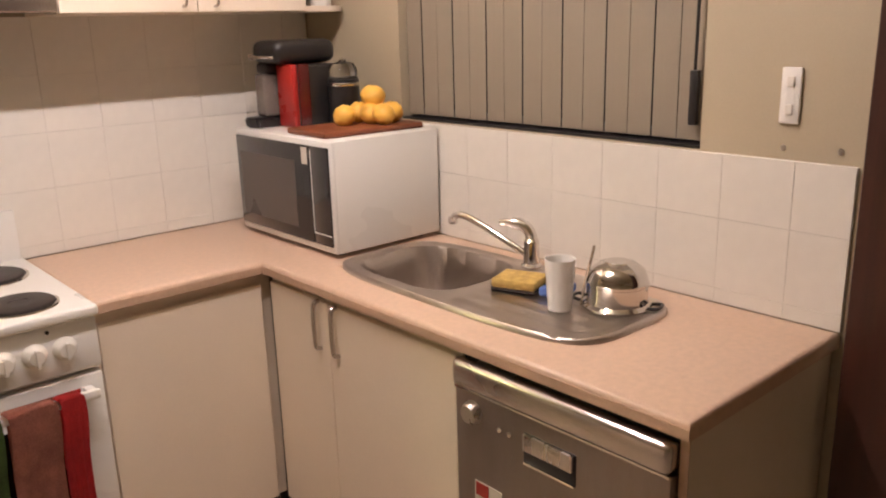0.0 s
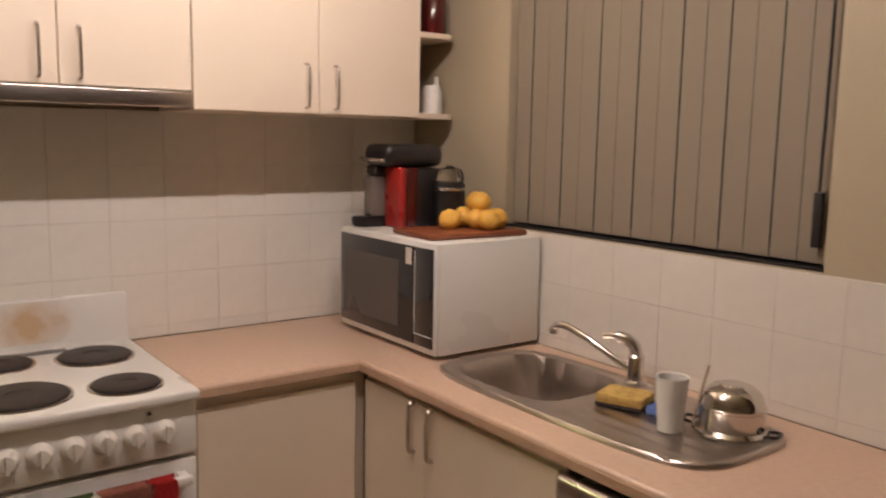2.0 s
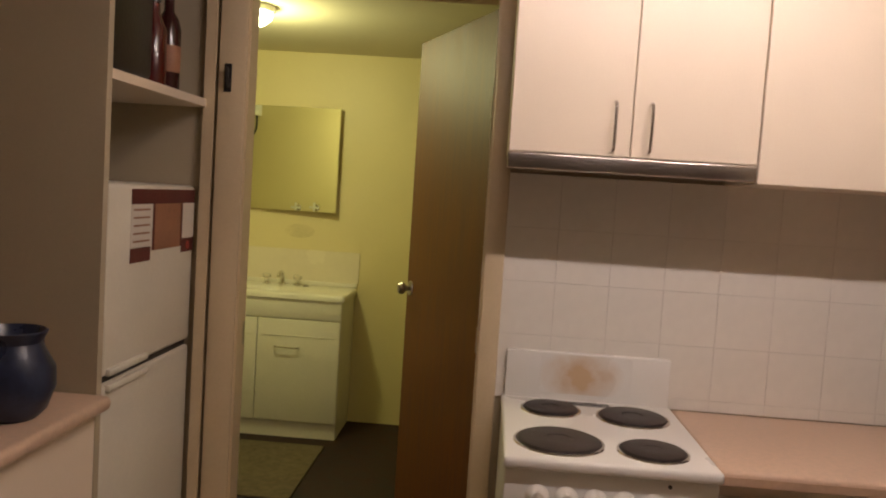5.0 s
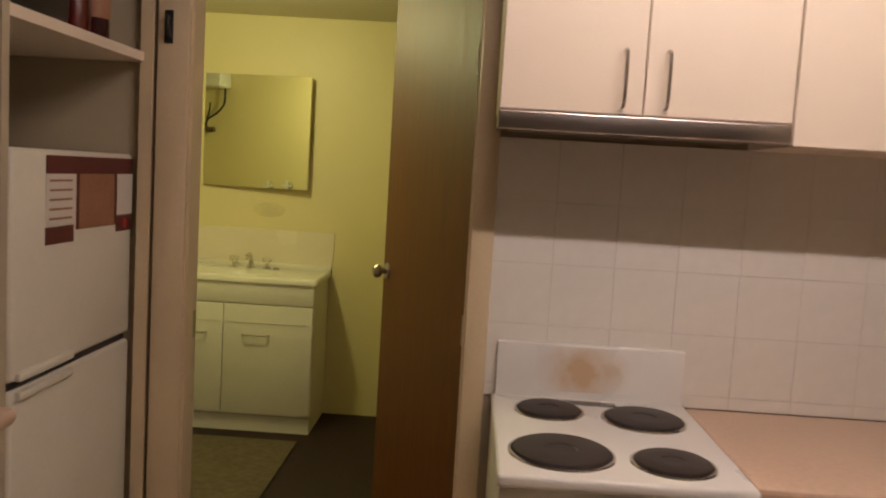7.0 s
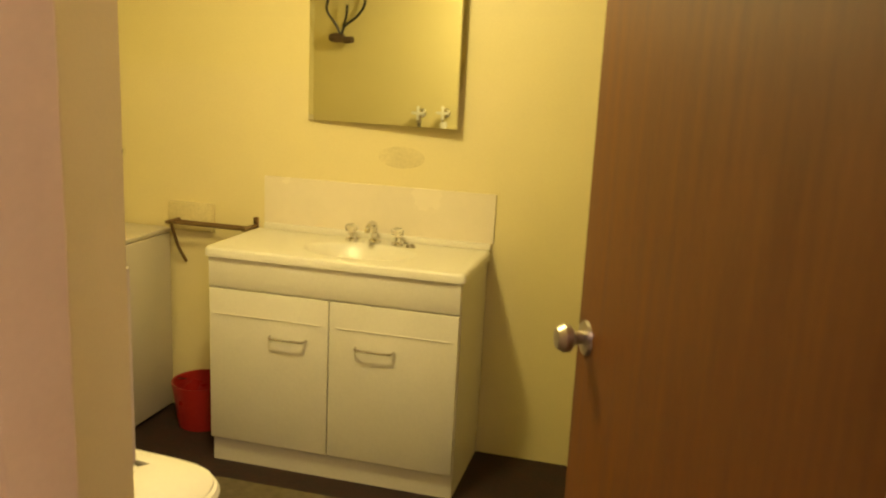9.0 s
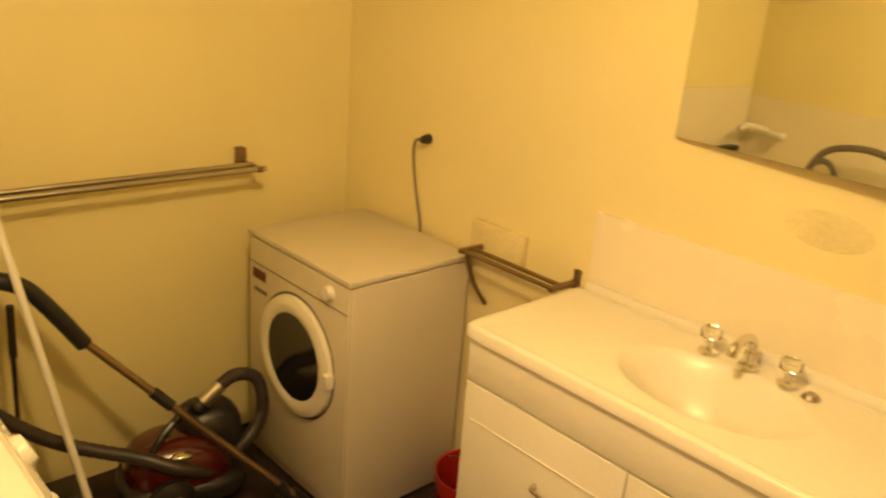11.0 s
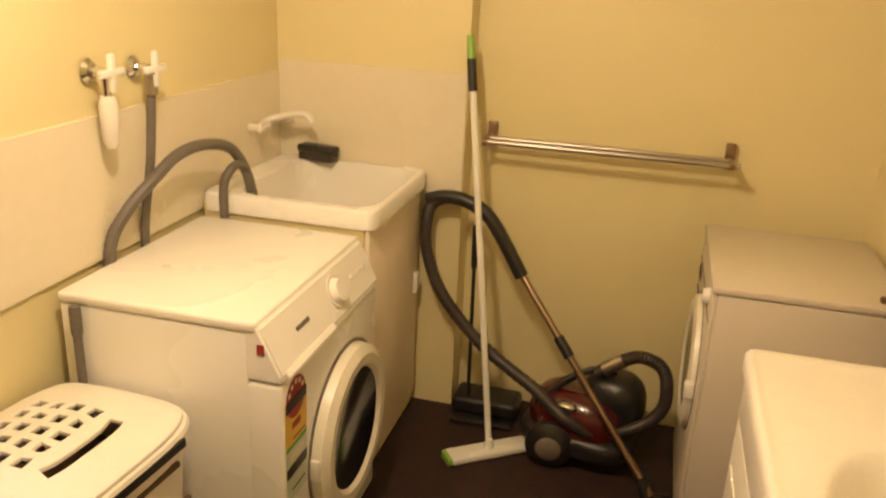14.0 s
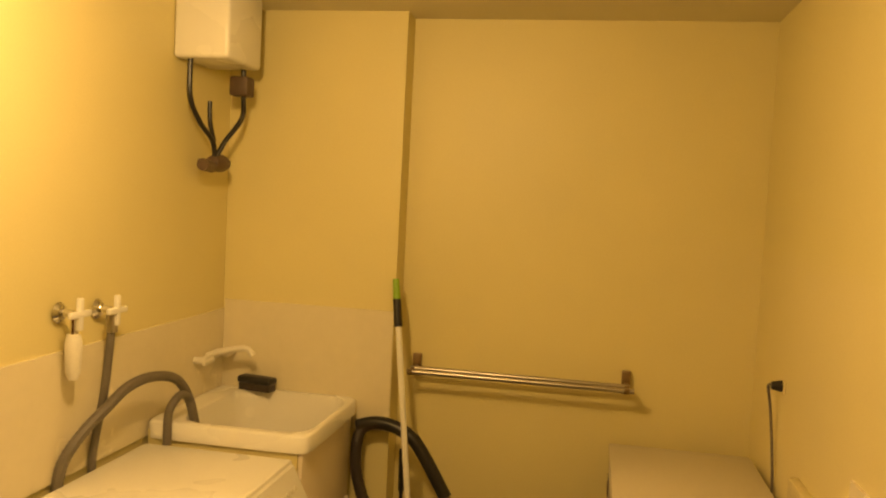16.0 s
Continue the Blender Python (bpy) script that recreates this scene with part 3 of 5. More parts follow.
part("panel_line", boxes((MX0 - 0.0082, MX0 - 0.007, MY0 + 0.101, MY0 + 0.1035, MZ0 + 0.06, MZ1 - 0.03), (MX0 - 0.0082, MX0 - 0.007, MY0 + 0.014, MY0 + 0.1035, MZ0 + 0.055, MZ0 + 0.058)), WHITE, panel)
for sx in (MX0 + 0.05, MX1 - 0.05):
    for sy in (MY0 + 0.05, MY1 - 0.05):
        part("foot", rod((sx, sy, CT), (sx, sy, MZ0 + 0.003), 0.014, seg=12), BLACK, mw)

board = thing("chopping_board", "red-brown wooden chopping board on the microwave", "chopping board", pose(-0.20, -0.56, MZ1, 0, 0, -3))
part("board", box(-0.205, 0.165, -0.14, 0.085, 0.001, 0.019, 0.006), BOARDWOOD, board)
heap = [(0, 0, 0), (0.075, 0.01, 0), (-0.07, 0.012, 0), (0.035, 0.068, 0), (-0.035, 0.07, 0), (0.11, 0.07, 0), (-0.004, 0.03, 0.052), (0.058, 0.045, 0.05), (0.02, -0.065, 0)]
fruit = None
for i, (a, b, c) in enumerate(heap):
    p = pose(-0.175 + b * 1.0, -0.595 + a * 0.85, MZ1 + 0.0185 + c, random.uniform(-20, 20), random.uniform(-20, 20), i * 70)
    if fruit is None:
        fruit = thing("orange", "small ripe orange in a heap on the chopping board", "orange", p, "oranges on the board")
        part("peel", lathe([(0, 0), (0.012, 0.001), (0.026, 0.008), (0.036, 0.024), (0.037, 0.034), (0.03, 0.052), (0.016, 0.064), (0.004, 0.066), (0, 0.064)], None, 24), ORANGE, fruit)
        part("stalk", rod((0, 0, 0.063), (0.001, 0, 0.068), 0.003, 0.002, 6), KICK, fruit)
    else:
        copy_thing(fruit, p)

maker = thing("coffee_maker", "black, red and clear capsule coffee maker on the microwave", "coffee maker", pose(-0.2, -0.335, MZ1, 0, 0, 0))
bm = bmesh.new()
hull = [(-0.215, 0.095), (-0.195, 0.06), (-0.06, 0.056), (-0.06, 0.138), (-0.185, 0.138), (-0.21, 0.12)]
lo, hi = [bm.verts.new((0.94 * x - 0.006, y, 0)) for x, y in hull], [bm.verts.new((x, y, 0.034)) for x, y in hull]
bm.faces.new(lo)
bm.faces.new(hi)
for k in range(len(hull)):
    j = (k + 1) % len(hull)
    bm.faces.new((lo[k], lo[j], hi[j], hi[k]))
bmesh.ops.bevel(bm, geom=list(bm.edges), offset=0.006, segments=2, affect="EDGES", clamp_overlap=True)
part("drip_tray", bm, BLACK, maker, "black boat-shaped drip tray")
part("body", box(-0.1, 0.06, -0.055, 0.05, 0.0, 0.203, 0.01, 3), BLACK, maker)
part("red_front", box(-0.116, -0.094, -0.052, 0.052, 0.002, 0.206, 0.009, 3), RED, maker, "bright red front")
part("red_cheek", box(-0.096, -0.055, -0.058, -0.05, 0.002, 0.206, 0.003), DARKRED, maker, "dark red side strip")
part("head", box(-0.162, 0.075, -0.035, 0.128, 0.207, 0.283, 0.03, 4), BLACK, maker, "black rounded head")
part("neck", box(-0.15, 0.04, 0.058, 0.122, 0.175, 0.21, 0.01, 3), BLACK, maker)
part("lever", tube([(-0.155, 0.13, 0.228), (-0.172, 0.1, 0.23), (-0.174, 0.03, 0.23), (-0.156, -0.01, 0.228)], 0.006, 8), CHROME, maker, "bright chrome lever")
part("lever_end", lathe([(0, 0.012), (0.008, 0.009), (0.011, 0), (0.008, -0.009), (0, -0.012)], Matrix.Translation((-0.166, 0.118, 0.229)) @ Matrix.Rotation(radians(90), 4, "X"), 14), CHROME, maker)
part("water_tank", box(-0.158, -0.085, 0.062, 0.126, 0.034, 0.174, 0.012, 3), SMOKY, maker, "smoky clear tank")
part("rear_column", box(-0.08, 0.06, 0.052, 0.13, 0.0, 0.206, 0.008), BLACK, maker)
jug = thing("milk_frother", "black milk frother with a clear domed lid", "frother", pose(-0.15, -0.432, MZ1 + 0.001))
part("cup", lathe([(0, 0), (0.05, 0), (0.052, 0.01), (0.052, 0.15), (0.046, 0.156), (0, 0.156)], None, 28), BLACK, jug)
part("lid", lathe([(0.047, 0.156), (0.046, 0.185), (0.036, 0.202), (0.012, 0.208), (0.01, 0.216), (0, 0.217)], None, 28), GLASS, jug, "clear domed lid")
part("band", lathe([(0.0525, 0.13), (0.0535, 0.132), (0.0535, 0.138), (0.0525, 0.14)], None, 28), CHROME, jug)

# ---- stove ----
TX0, TX1, TZ = -1.64, -1.1, 0.909
stove = thing("electric_stove", "white upright electric stove with four hotplates", "stove")
part("body", box(TX0 + 0.003, TX1 - 0.003, -0.6, -0.012, 0.05, TZ - 0.03, 0.004), WHITE, stove)
part("hob_top", box(TX0, TX1, -0.652, -0.01, TZ - 0.03, TZ, 0.01, 3), WHITE, stove, "white enamel hob top")
bars(stove, "vent_slot", BLACK, [(-1.44, -1.3, -0.06 - 0.015 * i, -0.054 - 0.015 * i, TZ - 0.002, TZ + 0.0012) for i in range(3)])
back = part("splashback", box(TX0 + 0.01, TX1 - 0.01, -0.034, -0.012, TZ - 0.004, 1.062, 0.006), WHITE, stove)
part("scorch", boxes((-1.52, -1.23, -0.0352, -0.034, 0.93, 1.056)), STAIN, back, "faded scorched patch")
part("plinth", boxes((TX0 + 0.02, TX1 - 0.02, -0.57, -0.03, 0, 0.05)), BLACK, stove)
ctrl = part("control_panel", box(TX0 + 0.004, TX1 - 0.004, -0.632, -0.6, 0.735, TZ - 0.034, 0.01), WHITE, stove)
for i in range(6):
    x = TX1 - 0.09 - i * 0.072
    k = part("knob", lathe([(0, 0.028), (0.018, 0.027), (0.024, 0.02), (0.027, 0.004), (0.031, 0.0)], Matrix.Translation((x, -0.632, 0.808)) @ Matrix.Rotation(radians(90), 4, "X"), 24), PLASTIC, ctrl)
    part("pointer", boxes((x - 0.004, x + 0.004, -0.668, -0.652, 0.786, 0.83)), PLASTIC, k)
part("indicator_lamp", rod((TX1 - 0.126, -0.636, 0.86), (TX1 - 0.126, -0.63, 0.86), 0.005, seg=10), BLACK, ctrl)
odoor = part("oven_door", box(TX0 + 0.006, TX1 - 0.006, -0.628, -0.6, 0.2, 0.722, 0.008), WHITE, stove)
part("oven_window", box(TX0 + 0.07, TX1 - 0.07, -0.631, -0.626, 0.27, 0.628, 0.002), GLOSS, odoor, "black glass oven window")
part("door_handle", box(TX0 + 0.03, TX1 - 0.03, -0.675, -0.655, 0.665, 0.692, 0.008), WHITE, odoor)
for x in (TX0 + 0.05, TX1 - 0.05):
    part("handle_post", box(x - 0.012, x + 0.012, -0.66, -0.626, 0.667, 0.69, 0.003), WHITE, odoor)
part("drawer", box(TX0 + 0.006, TX1 - 0.006, -0.622, -0.6, 0.055, 0.19, 0.006), WHITE, stove)
for x, y, r in ((-1.49, -0.162, 0.083), (-1.248, -0.196, 0.1), (-1.492, -0.492, 0.112), (-1.25, -0.52, 0.085)):
    plate = part("hotplate", lathe([(0, 0.009), (r * 0.3, 0.009), (r * 0.32, 0.011), (r * 0.9, 0.012), (r * 0.97, 0.009), (r, 0.002), (r, -0.002)], Matrix.Translation((x, y, TZ)), 40), HOTPLATE, stove, "dark cast-iron hotplate")
    part("ring", lathe([(r + 0.0, 0.0), (r + 0.002, 0.004), (r + 0.008, 0.004), (r + 0.01, 0.0)], Matrix.Translation((x, y, TZ)), 40), CHROME, plate)


def towel(name, label, mat, x0, x1, drop, fold=0.004):
    """A towel folded over the oven handle."""
    t = thing(name, label, "towel", None, "towels on the oven handle")
    bm = bmesh.new()
    line = [(-0.652, 0.692 - drop * 0.45), (-0.651, 0.68), (-0.653, 0.697), (-0.665, 0.7), (-0.678, 0.696), (-0.682, 0.68), (-0.684, 0.6), (-0.683, 0.5), (-0.682, 0.692 - drop)]
    line = [(p.x, p.y) for p in smooth_path([(a, b, 0) for a, b in line], 5)]
    n, grid = 14, []
    for i in range(n + 1):
        x = x0 + (x1 - x0) * i / n
        w = fold * math.sin(i * 1.7) + fold * 0.5 * math.sin(i * 3.1)
        grid.append([bm.verts.new((x + 0.006 * math.sin(k * 0.3), y + w * min(1, max(0, (0.69 - z) * 6)) * (1 if k > 20 else 0) - 0.002, z)) for k, (y, z) in enumerate(line)])
    for a, b in zip(grid, grid[1:]):
        for k in range(len(line) - 1):
            bm.faces.new((a[k], a[k + 1], b[k + 1], b[k]))
    bmesh.ops.solidify(bm, geom=list(bm.faces), thickness=0.003)
    part("cloth", bm, mat, t, "", 80)
    return t


towel("tea_towel", "faded red checked tea towel over the oven handle", TOWELPINK, -1.36, -1.245, 0.42)
towel("tea_towel", "bright red tea towel over the oven handle", TOWELRED, -1.24, -1.18, 0.44)
towel("tea_towel", "dark green patterned tea towel over the oven handle", TOWELGREEN, -1.5, -1.375, 0.4)

# ---- wall cupboards ----
CY, CZ, CTOP = -0.315, 1.624, 2.34


def wall_unit(name, label, x0, x1, z0, split, handles):
    u = thing(name, label, "wall cabinet", None, "kitchen wall cabinets")
    part("carcass", boxes((x0, x1, CY + 0.02, -0.004, z0, CTOP)), LAMINATE, u)
    for a, b, h in ((x0, split, handles[0]), (split, x1, handles[1])):
        d = part("door", box(a + 0.0015, b - 0.0015, CY, CY + 0.018, z0 + 0.001, CTOP, 0.002, 1), LAMINATE, u)
        bar_handle(d, (h, CY, z0 + 0.085), (0, 0, 1), 0.135, (0, -0.026, 0))
    return u


hoodcab = wall_unit("wall_cabinet", "cream laminate double wall cabinet above the cooker hood", -1.676, -0.986, 1.676, -1.337, (-1.387, -1.287))
wall_unit("wall_cabinet", "cream laminate double wall cabinet above the worktop", -0.984, -0.197, CZ, -0.582, (-0.629, -0.527))
filler = thing("bulkhead", "cream panel above the wall cabinets", "panel")
part("panel", boxes((-1.683, -0.004, CY + 0.004, -0.004, CTOP + 0.002, KH - 0.002)), LAMINATE, filler)
hood = thing("cooker_hood", "slim stainless steel slide-out cooker hood under the cabinet", "cooker hood")
part("body", boxes((-1.674, -0.992, CY + 0.03, -0.02, 1.642, 1.674)), GREYSTEEL, hood)
part("fascia", box(-1.676, -0.988, CY - 0.006, CY + 0.03, 1.629, 1.674, 0.004, 3), SMOOTH, hood, "brushed steel fascia")
part("filter", boxes((-1.64, -1.35, CY + 0.05, -0.05, 1.637, 1.642), (-1.335, -1.035, CY + 0.05, -0.05, 1.637, 1.642)), NICKEL, hood)

# open corner shelves at the end of the cupboards
corner = thing("corner_shelf", "cream rounded open corner shelves beside the wall cabinet", "shelf")
for z in (CZ, 1.9, 2.3):
    bm = bmesh.new()
    x0, x1, y0, y1 = -0.193, -0.006, CY + 0.03, -0.006
    c = 0.07
    pts = [(x0, y0), (x0, y1), (x1, y1)] + [(x1 - c + c * math.sin(a), y0 + c - c * math.cos(a)) for a in (math.pi / 2 * (1 - k / 8) for k in range(9))]
    lo, hi = [bm.verts.new((a, b, z)) for a, b in pts], [bm.verts.new((a, b, z + 0.018)) for a, b in pts]
    bm.faces.new(lo)
    bm.faces.new(hi)
    for k in range(len(pts)):
        bm.faces.new((lo[k], lo[(k + 1) % len(pts)], hi[(k + 1) % len(pts)], hi[k]))
    part("shelf", bm, LAMINATE, corner)
part("back_lining", boxes((-0.192, -0.006, -0.0055, -0.004, CZ + 0.019, 1.899)), SHELFBACK, corner)
part("back_lining", boxes((-0.192, -0.006, -0.0055, -0.004, 1.919, 2.299)), SHELFBACK, corner)
jar = thing("red_jar", "red glass jar on the upper corner shelf", "jar", pose(-0.075, -0.215, 1.9185))
part("glass", lathe([(0, 0), (0.042, 0), (0.046, 0.01), (0.046, 0.12), (0.03, 0.145), (0.0, 0.146)], None, 24), DARKRED, jar)
part("lid", lathe([(0, 0.17), (0.033, 0.17), (0.034, 0.147), (0, 0.147)], None, 24), RED, jar)
pot = thing("white_jar", "small white ceramic jar on the lower corner shelf", "jar", pose(-0.085, -0.225, CZ + 0.0185))
part("jar", lathe([(0, 0), (0.03, 0), (0.034, 0.01), (0.034, 0.085), (0.026, 0.1), (0, 0.102)], None, 24), WHITE, pot)
pot2 = thing("bottle", "small clear bottle on the lower corner shelf", "bottle", pose(-0.04, -0.19, CZ + 0.0185))
part("bottle", lathe([(0, 0), (0.022, 0), (0.023, 0.08), (0.01, 0.11), (0.01, 0.135), (0, 0.135)], None, 20), PLASTIC, pot2)

# switch plate and screws
sw = thing("light_switch", "white plastic double light switch on the kitchen wall", "switch", pose(0, -1.885, 1.402))
part("plate", box(-0.009, -0.0005, -0.022, 0.022, -0.06, 0.06, 0.003), WHITE, sw)
for z in (-0.03, 0.03):
    part("rocker", box(-0.013, -0.009, -0.008, 0.008, z - 0.011, z + 0.011, 0.001, 1), PLASTIC, sw)
for y, z in ((-1.875, 1.288), (-2.0, 1.29)):
    s = thing("screw", "bare metal screw head in the kitchen wall", "screw", pose(0, y, z), "screws in the wall")
    part("head", lathe([(0, 0.005), (0.005, 0.004), (0.007, 0)], Matrix.Rotation(radians(-90), 4, "Y"), 12), NICKEL, s)

# ---- fridge recess ----
FX, FY0, FY1, FZ = -2.682, -0.612, -0.008, 1.516
recess = tagged(new("fridge_recess"), "cream painted recess round the fridge with a high shelf", "recess", "", "structure")
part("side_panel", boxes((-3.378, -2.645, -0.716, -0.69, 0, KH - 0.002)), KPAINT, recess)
part("side_strip", boxes((-2.66, -2.625, -0.03, -0.022, 0, KH - 0.002)), JAMB, recess)
part("shelf", boxes((-3.378, -2.65, -0.689, -0.004, 1.772, 1.797)), LAMINATE, recess)
fr = thing("fridge", "white two-door fridge freezer in the recess", "fridge")
part("cabinet", box(-3.3, FX - 0.05, FY0, FY1, 0.04, FZ, 0.008), CREAMW, fr)
up = part("freezer_door", box(FX - 0.046, FX, FY0, FY1, 1.012, FZ, 0.012, 3), CREAMW, fr)
low = part("fridge_door", box(FX - 0.046, FX, FY0, FY1, 0.08, 0.994, 0.012, 3), CREAMW, fr)
part("door_seal", boxes((FX - 0.04, FX - 0.012, FY0 + 0.01, FY1 - 0.01, 0.994, 1.012)), BLACK, fr)
part("grip", box(FX - 0.004, FX + 0.012, FY0 + 0.02, FY0 + 0.26, 1.013, 1.032, 0.004), CREAMW, up)
part("grip", box(FX - 0.004, FX + 0.012, FY0 + 0.02, FY0 + 0.26, 0.972, 0.991, 0.004), CREAMW, low)
part("plinth", boxes((-3.28, FX - 0.06, FY0 + 0.02, FY1 - 0.02, 0, 0.04)), BLACK, fr)
cal = thing("fridge_calendar", "maroon and white printed calendar stuck on the freezer door", "calendar", pose(FX, 0, 0))
A0, A1 = -0.478, -0.014
part("sheet", boxes((0.0005, 0.002, A0, A1, 1.461, 1.503)), MAROON, cal)
part("date_list", boxes((0.0005, 0.0018, A0, A0 + 0.14, 1.341, 1.461)), PAPER, cal, "white list of dates")
part("picture", boxes((0.0005, 0.0018, A0 + 0.142, A1 - 0.1, 1.326, 1.461)), TAN, cal, "tan printed picture")
part("date_list", boxes((0.0005, 0.0018, A1 - 0.098, A1, 1.351, 1.461)), PAPER, cal)
part("corner_print", boxes((0.0005, 0.002, A0, A0 + 0.13, 1.299, 1.339)), MAROON, cal)
part("corner_print", boxes((0.0005, 0.002, A1 - 0.1, A1, 1.306, 1.349)), MAROON, cal)
bars(cal, "picture_edge", MAROON, [(0.0018, 0.0024, A0 + 0.142, A0 + 0.155, 1.326, 1.461), (0.0018, 0.0024, A1 - 0.113, A1 - 0.1, 1.326, 1.461)])
for i in range(5):
    part("text_bar", boxes((0.0018, 0.0024, A0 + 0.015, A0 + 0.12, 1.443 - i * 0.022, 1.448 - i * 0.022)), TAN, cal)
part("dot", lathe([(0, 0.002), (0.014, 0.002), (0.014, 0)], Matrix.Translation((0.002, A1 - 0.05, 1.326)) @ Matrix.Rotation(radians(90), 4, "Y"), 16), RED, cal)

SH = 1.7975
bag = thing("cool_bag", "black zipped cool bag on the high shelf", "bag", pose(-2.86, -0.545, SH))
part("body", box(-0.16, 0.17, -0.15, 0.2, 0, 0.36, 0.03, 3), BLACK, bag)
part("zip", box(0.166, 0.174, -0.11, 0.06, 0.26, 0.27, 0.002), NICKEL, bag)
part("strap", tube([(0.1, -0.12, 0.32), (0.12, -0.06, 0.4), (0.12, 0.02, 0.4), (0.1, 0.07, 0.32)], 0.01, 8), NAVY, bag)
rb = thing("red_bottle", "red plastic drink bottle on the high shelf", "bottle", pose(-2.74, -0.25, SH))
part("body", lathe([(0, 0), (0.04, 0), (0.042, 0.01), (0.042, 0.17), (0.02, 0.22), (0.018, 0.25), (0, 0.25)], None, 24), DARKRED, rb)
part("cap", lathe([(0, 0.275), (0.02, 0.274), (0.021, 0.25), (0, 0.25)], None, 20), BLACK, rb)
wb = thing("wine_bottle", "dark wine bottle with a paper label on the high shelf", "bottle", pose(-2.73, -0.16, SH))
part("body", lathe([(0, 0), (0.036, 0), (0.038, 0.01), (0.038, 0.19), (0.03, 0.22), (0.015, 0.245), (0.014, 0.31), (0, 0.312)], None, 28), WINE, wb)
part("label", lathe([(0.0386, 0.06), (0.0388, 0.061), (0.0388, 0.139), (0.0386, 0.14)], None, 28), TAN, wb)

latch = thing("door_latch", "black metal hook latch on the door frame", "latch", pose(-2.585, -0.02, 1.87))
part("plate", box(-0.012, 0.012, -0.006, 0.0, -0.045, 0.045, 0.002), BLACK, latch)
part("hook", tube([(0, -0.004, 0.02), (0.004, -0.03, 0.025), (0.008, -0.034, -0.005), (0.006, -0.012, -0.03)], 0.005, 8), BLACK, latch)

# side bench
side = thing("side_bench", "cream bench with a pink-beige laminate top beside the fridge", "bench")
part("top", box(-3.37, -2.6, -2.5, -0.722, 0.968, 1.004, 0.014, 3), WORKTOP, side)
part("front", boxes((-3.36, -2.64, -2.49, -0.73, 0.0, 0.967)), LAMINATE, side)
jugp = thing("blue_pot", "dark blue glazed pot on the side bench", "pot", pose(-2.72, -0.955, 1.0045))
part("pot", lathe([(0, 0), (0.055, 0), (0.075, 0.02), (0.092, 0.07), (0.09, 0.11), (0.068, 0.15), (0.062, 0.165), (0.074, 0.19), (0.07, 0.192), (0.056, 0.166), (0.08, 0.1), (0, 0.02)], None, 32), NAVY, jugp)
part("pot_handle", tube([(0.0, 0.072, 0.165), (0.0, 0.11, 0.15), (0.0, 0.115, 0.1), (0.0, 0.088, 0.07)], 0.01, 10), NAVY, jugp)

klight = thing("fluorescent_light", "white fluorescent batten light on the kitchen ceiling, switched on", "ceiling light", pose(-1.12, -1.26, KH))
part("batten", box(-0.62, 0.62, -0.03, 0.03, -0.05, 0.0, 0.006), WHITE, klight)
part("tube", rod((-0.57, 0, -0.085), (0.57, 0, -0.085), 0.015, seg=16), TUBELIGHT, klight, "glowing white tube")
for x in (-0.6, 0.6):
    part("lamp_holder", box(x - 0.02, x + 0.02, -0.018, 0.018, -0.105, -0.048, 0.004), WHITE, klight)

# ---- bathroom: vanity ----
VX0, VX1, VY0, VZ = -3.588, -2.55, 2.158, 0.884
van = thing("vanity_unit", "white two-door bathroom vanity unit against the yellow wall", "vanity")
part("carcass", boxes((VX0 + 0.015, VX1 - 0.015, VY0 + 0.03, BY1 - 0.004, 0.1, 0.735)), CREAMW, van)
part("side_cheek", boxes((VX0 + 0.015, VX0 + 0.035, VY0 + 0.03, BY1 - 0.004, 0.735, VZ - 0.03)), CREAMW, van)
part("side_cheek", boxes((VX1 - 0.035, VX1 - 0.015, VY0 + 0.03, BY1 - 0.004, 0.735, VZ - 0.03)), CREAMW, van)
part("plinth", boxes((VX0 + 0.02, VX1 - 0.02, VY0 + 0.035, BY1 - 0.004, 0, 0.1)), CREAMW, van)
part("false_drawer", box(VX0 + 0.017, VX1 - 0.017, VY0 + 0.012, VY0 + 0.03, 0.732, VZ - 0.032, 0.003), CREAMW, van)
vmid = -3.07
for a, b, h in ((VX0 + 0.017, vmid, -3.235), (vmid, VX1 - 0.017, -2.885)):
    d = part("door", box(a + 0.002, b - 0.002, VY0 + 0.012, VY0 + 0.03, 0.105, 0.727, 0.003), CREAMW, van)
    part("door_rail", box(a + 0.03, b - 0.03, VY0 + 0.0085, VY0 + 0.0125, 0.625, 0.629, 0.001, 1), CREAMW, d)
    bar_handle(d, (h, VY0 + 0.012, 0.56), (1, 0, 0), 0.15, (0, -0.03, 0))


def basin_height(x, y, r):
    q = math.hypot((x + 3.03) / 0.23, (y - 2.385) / 0.15)
    rim = 0.004 * step(0.90, 0.95, r) - 0.01 * step(0.985, 1.0, r)
    return VZ + rim - 0.13 * step(1.0, 0.35, q) ** 0.8


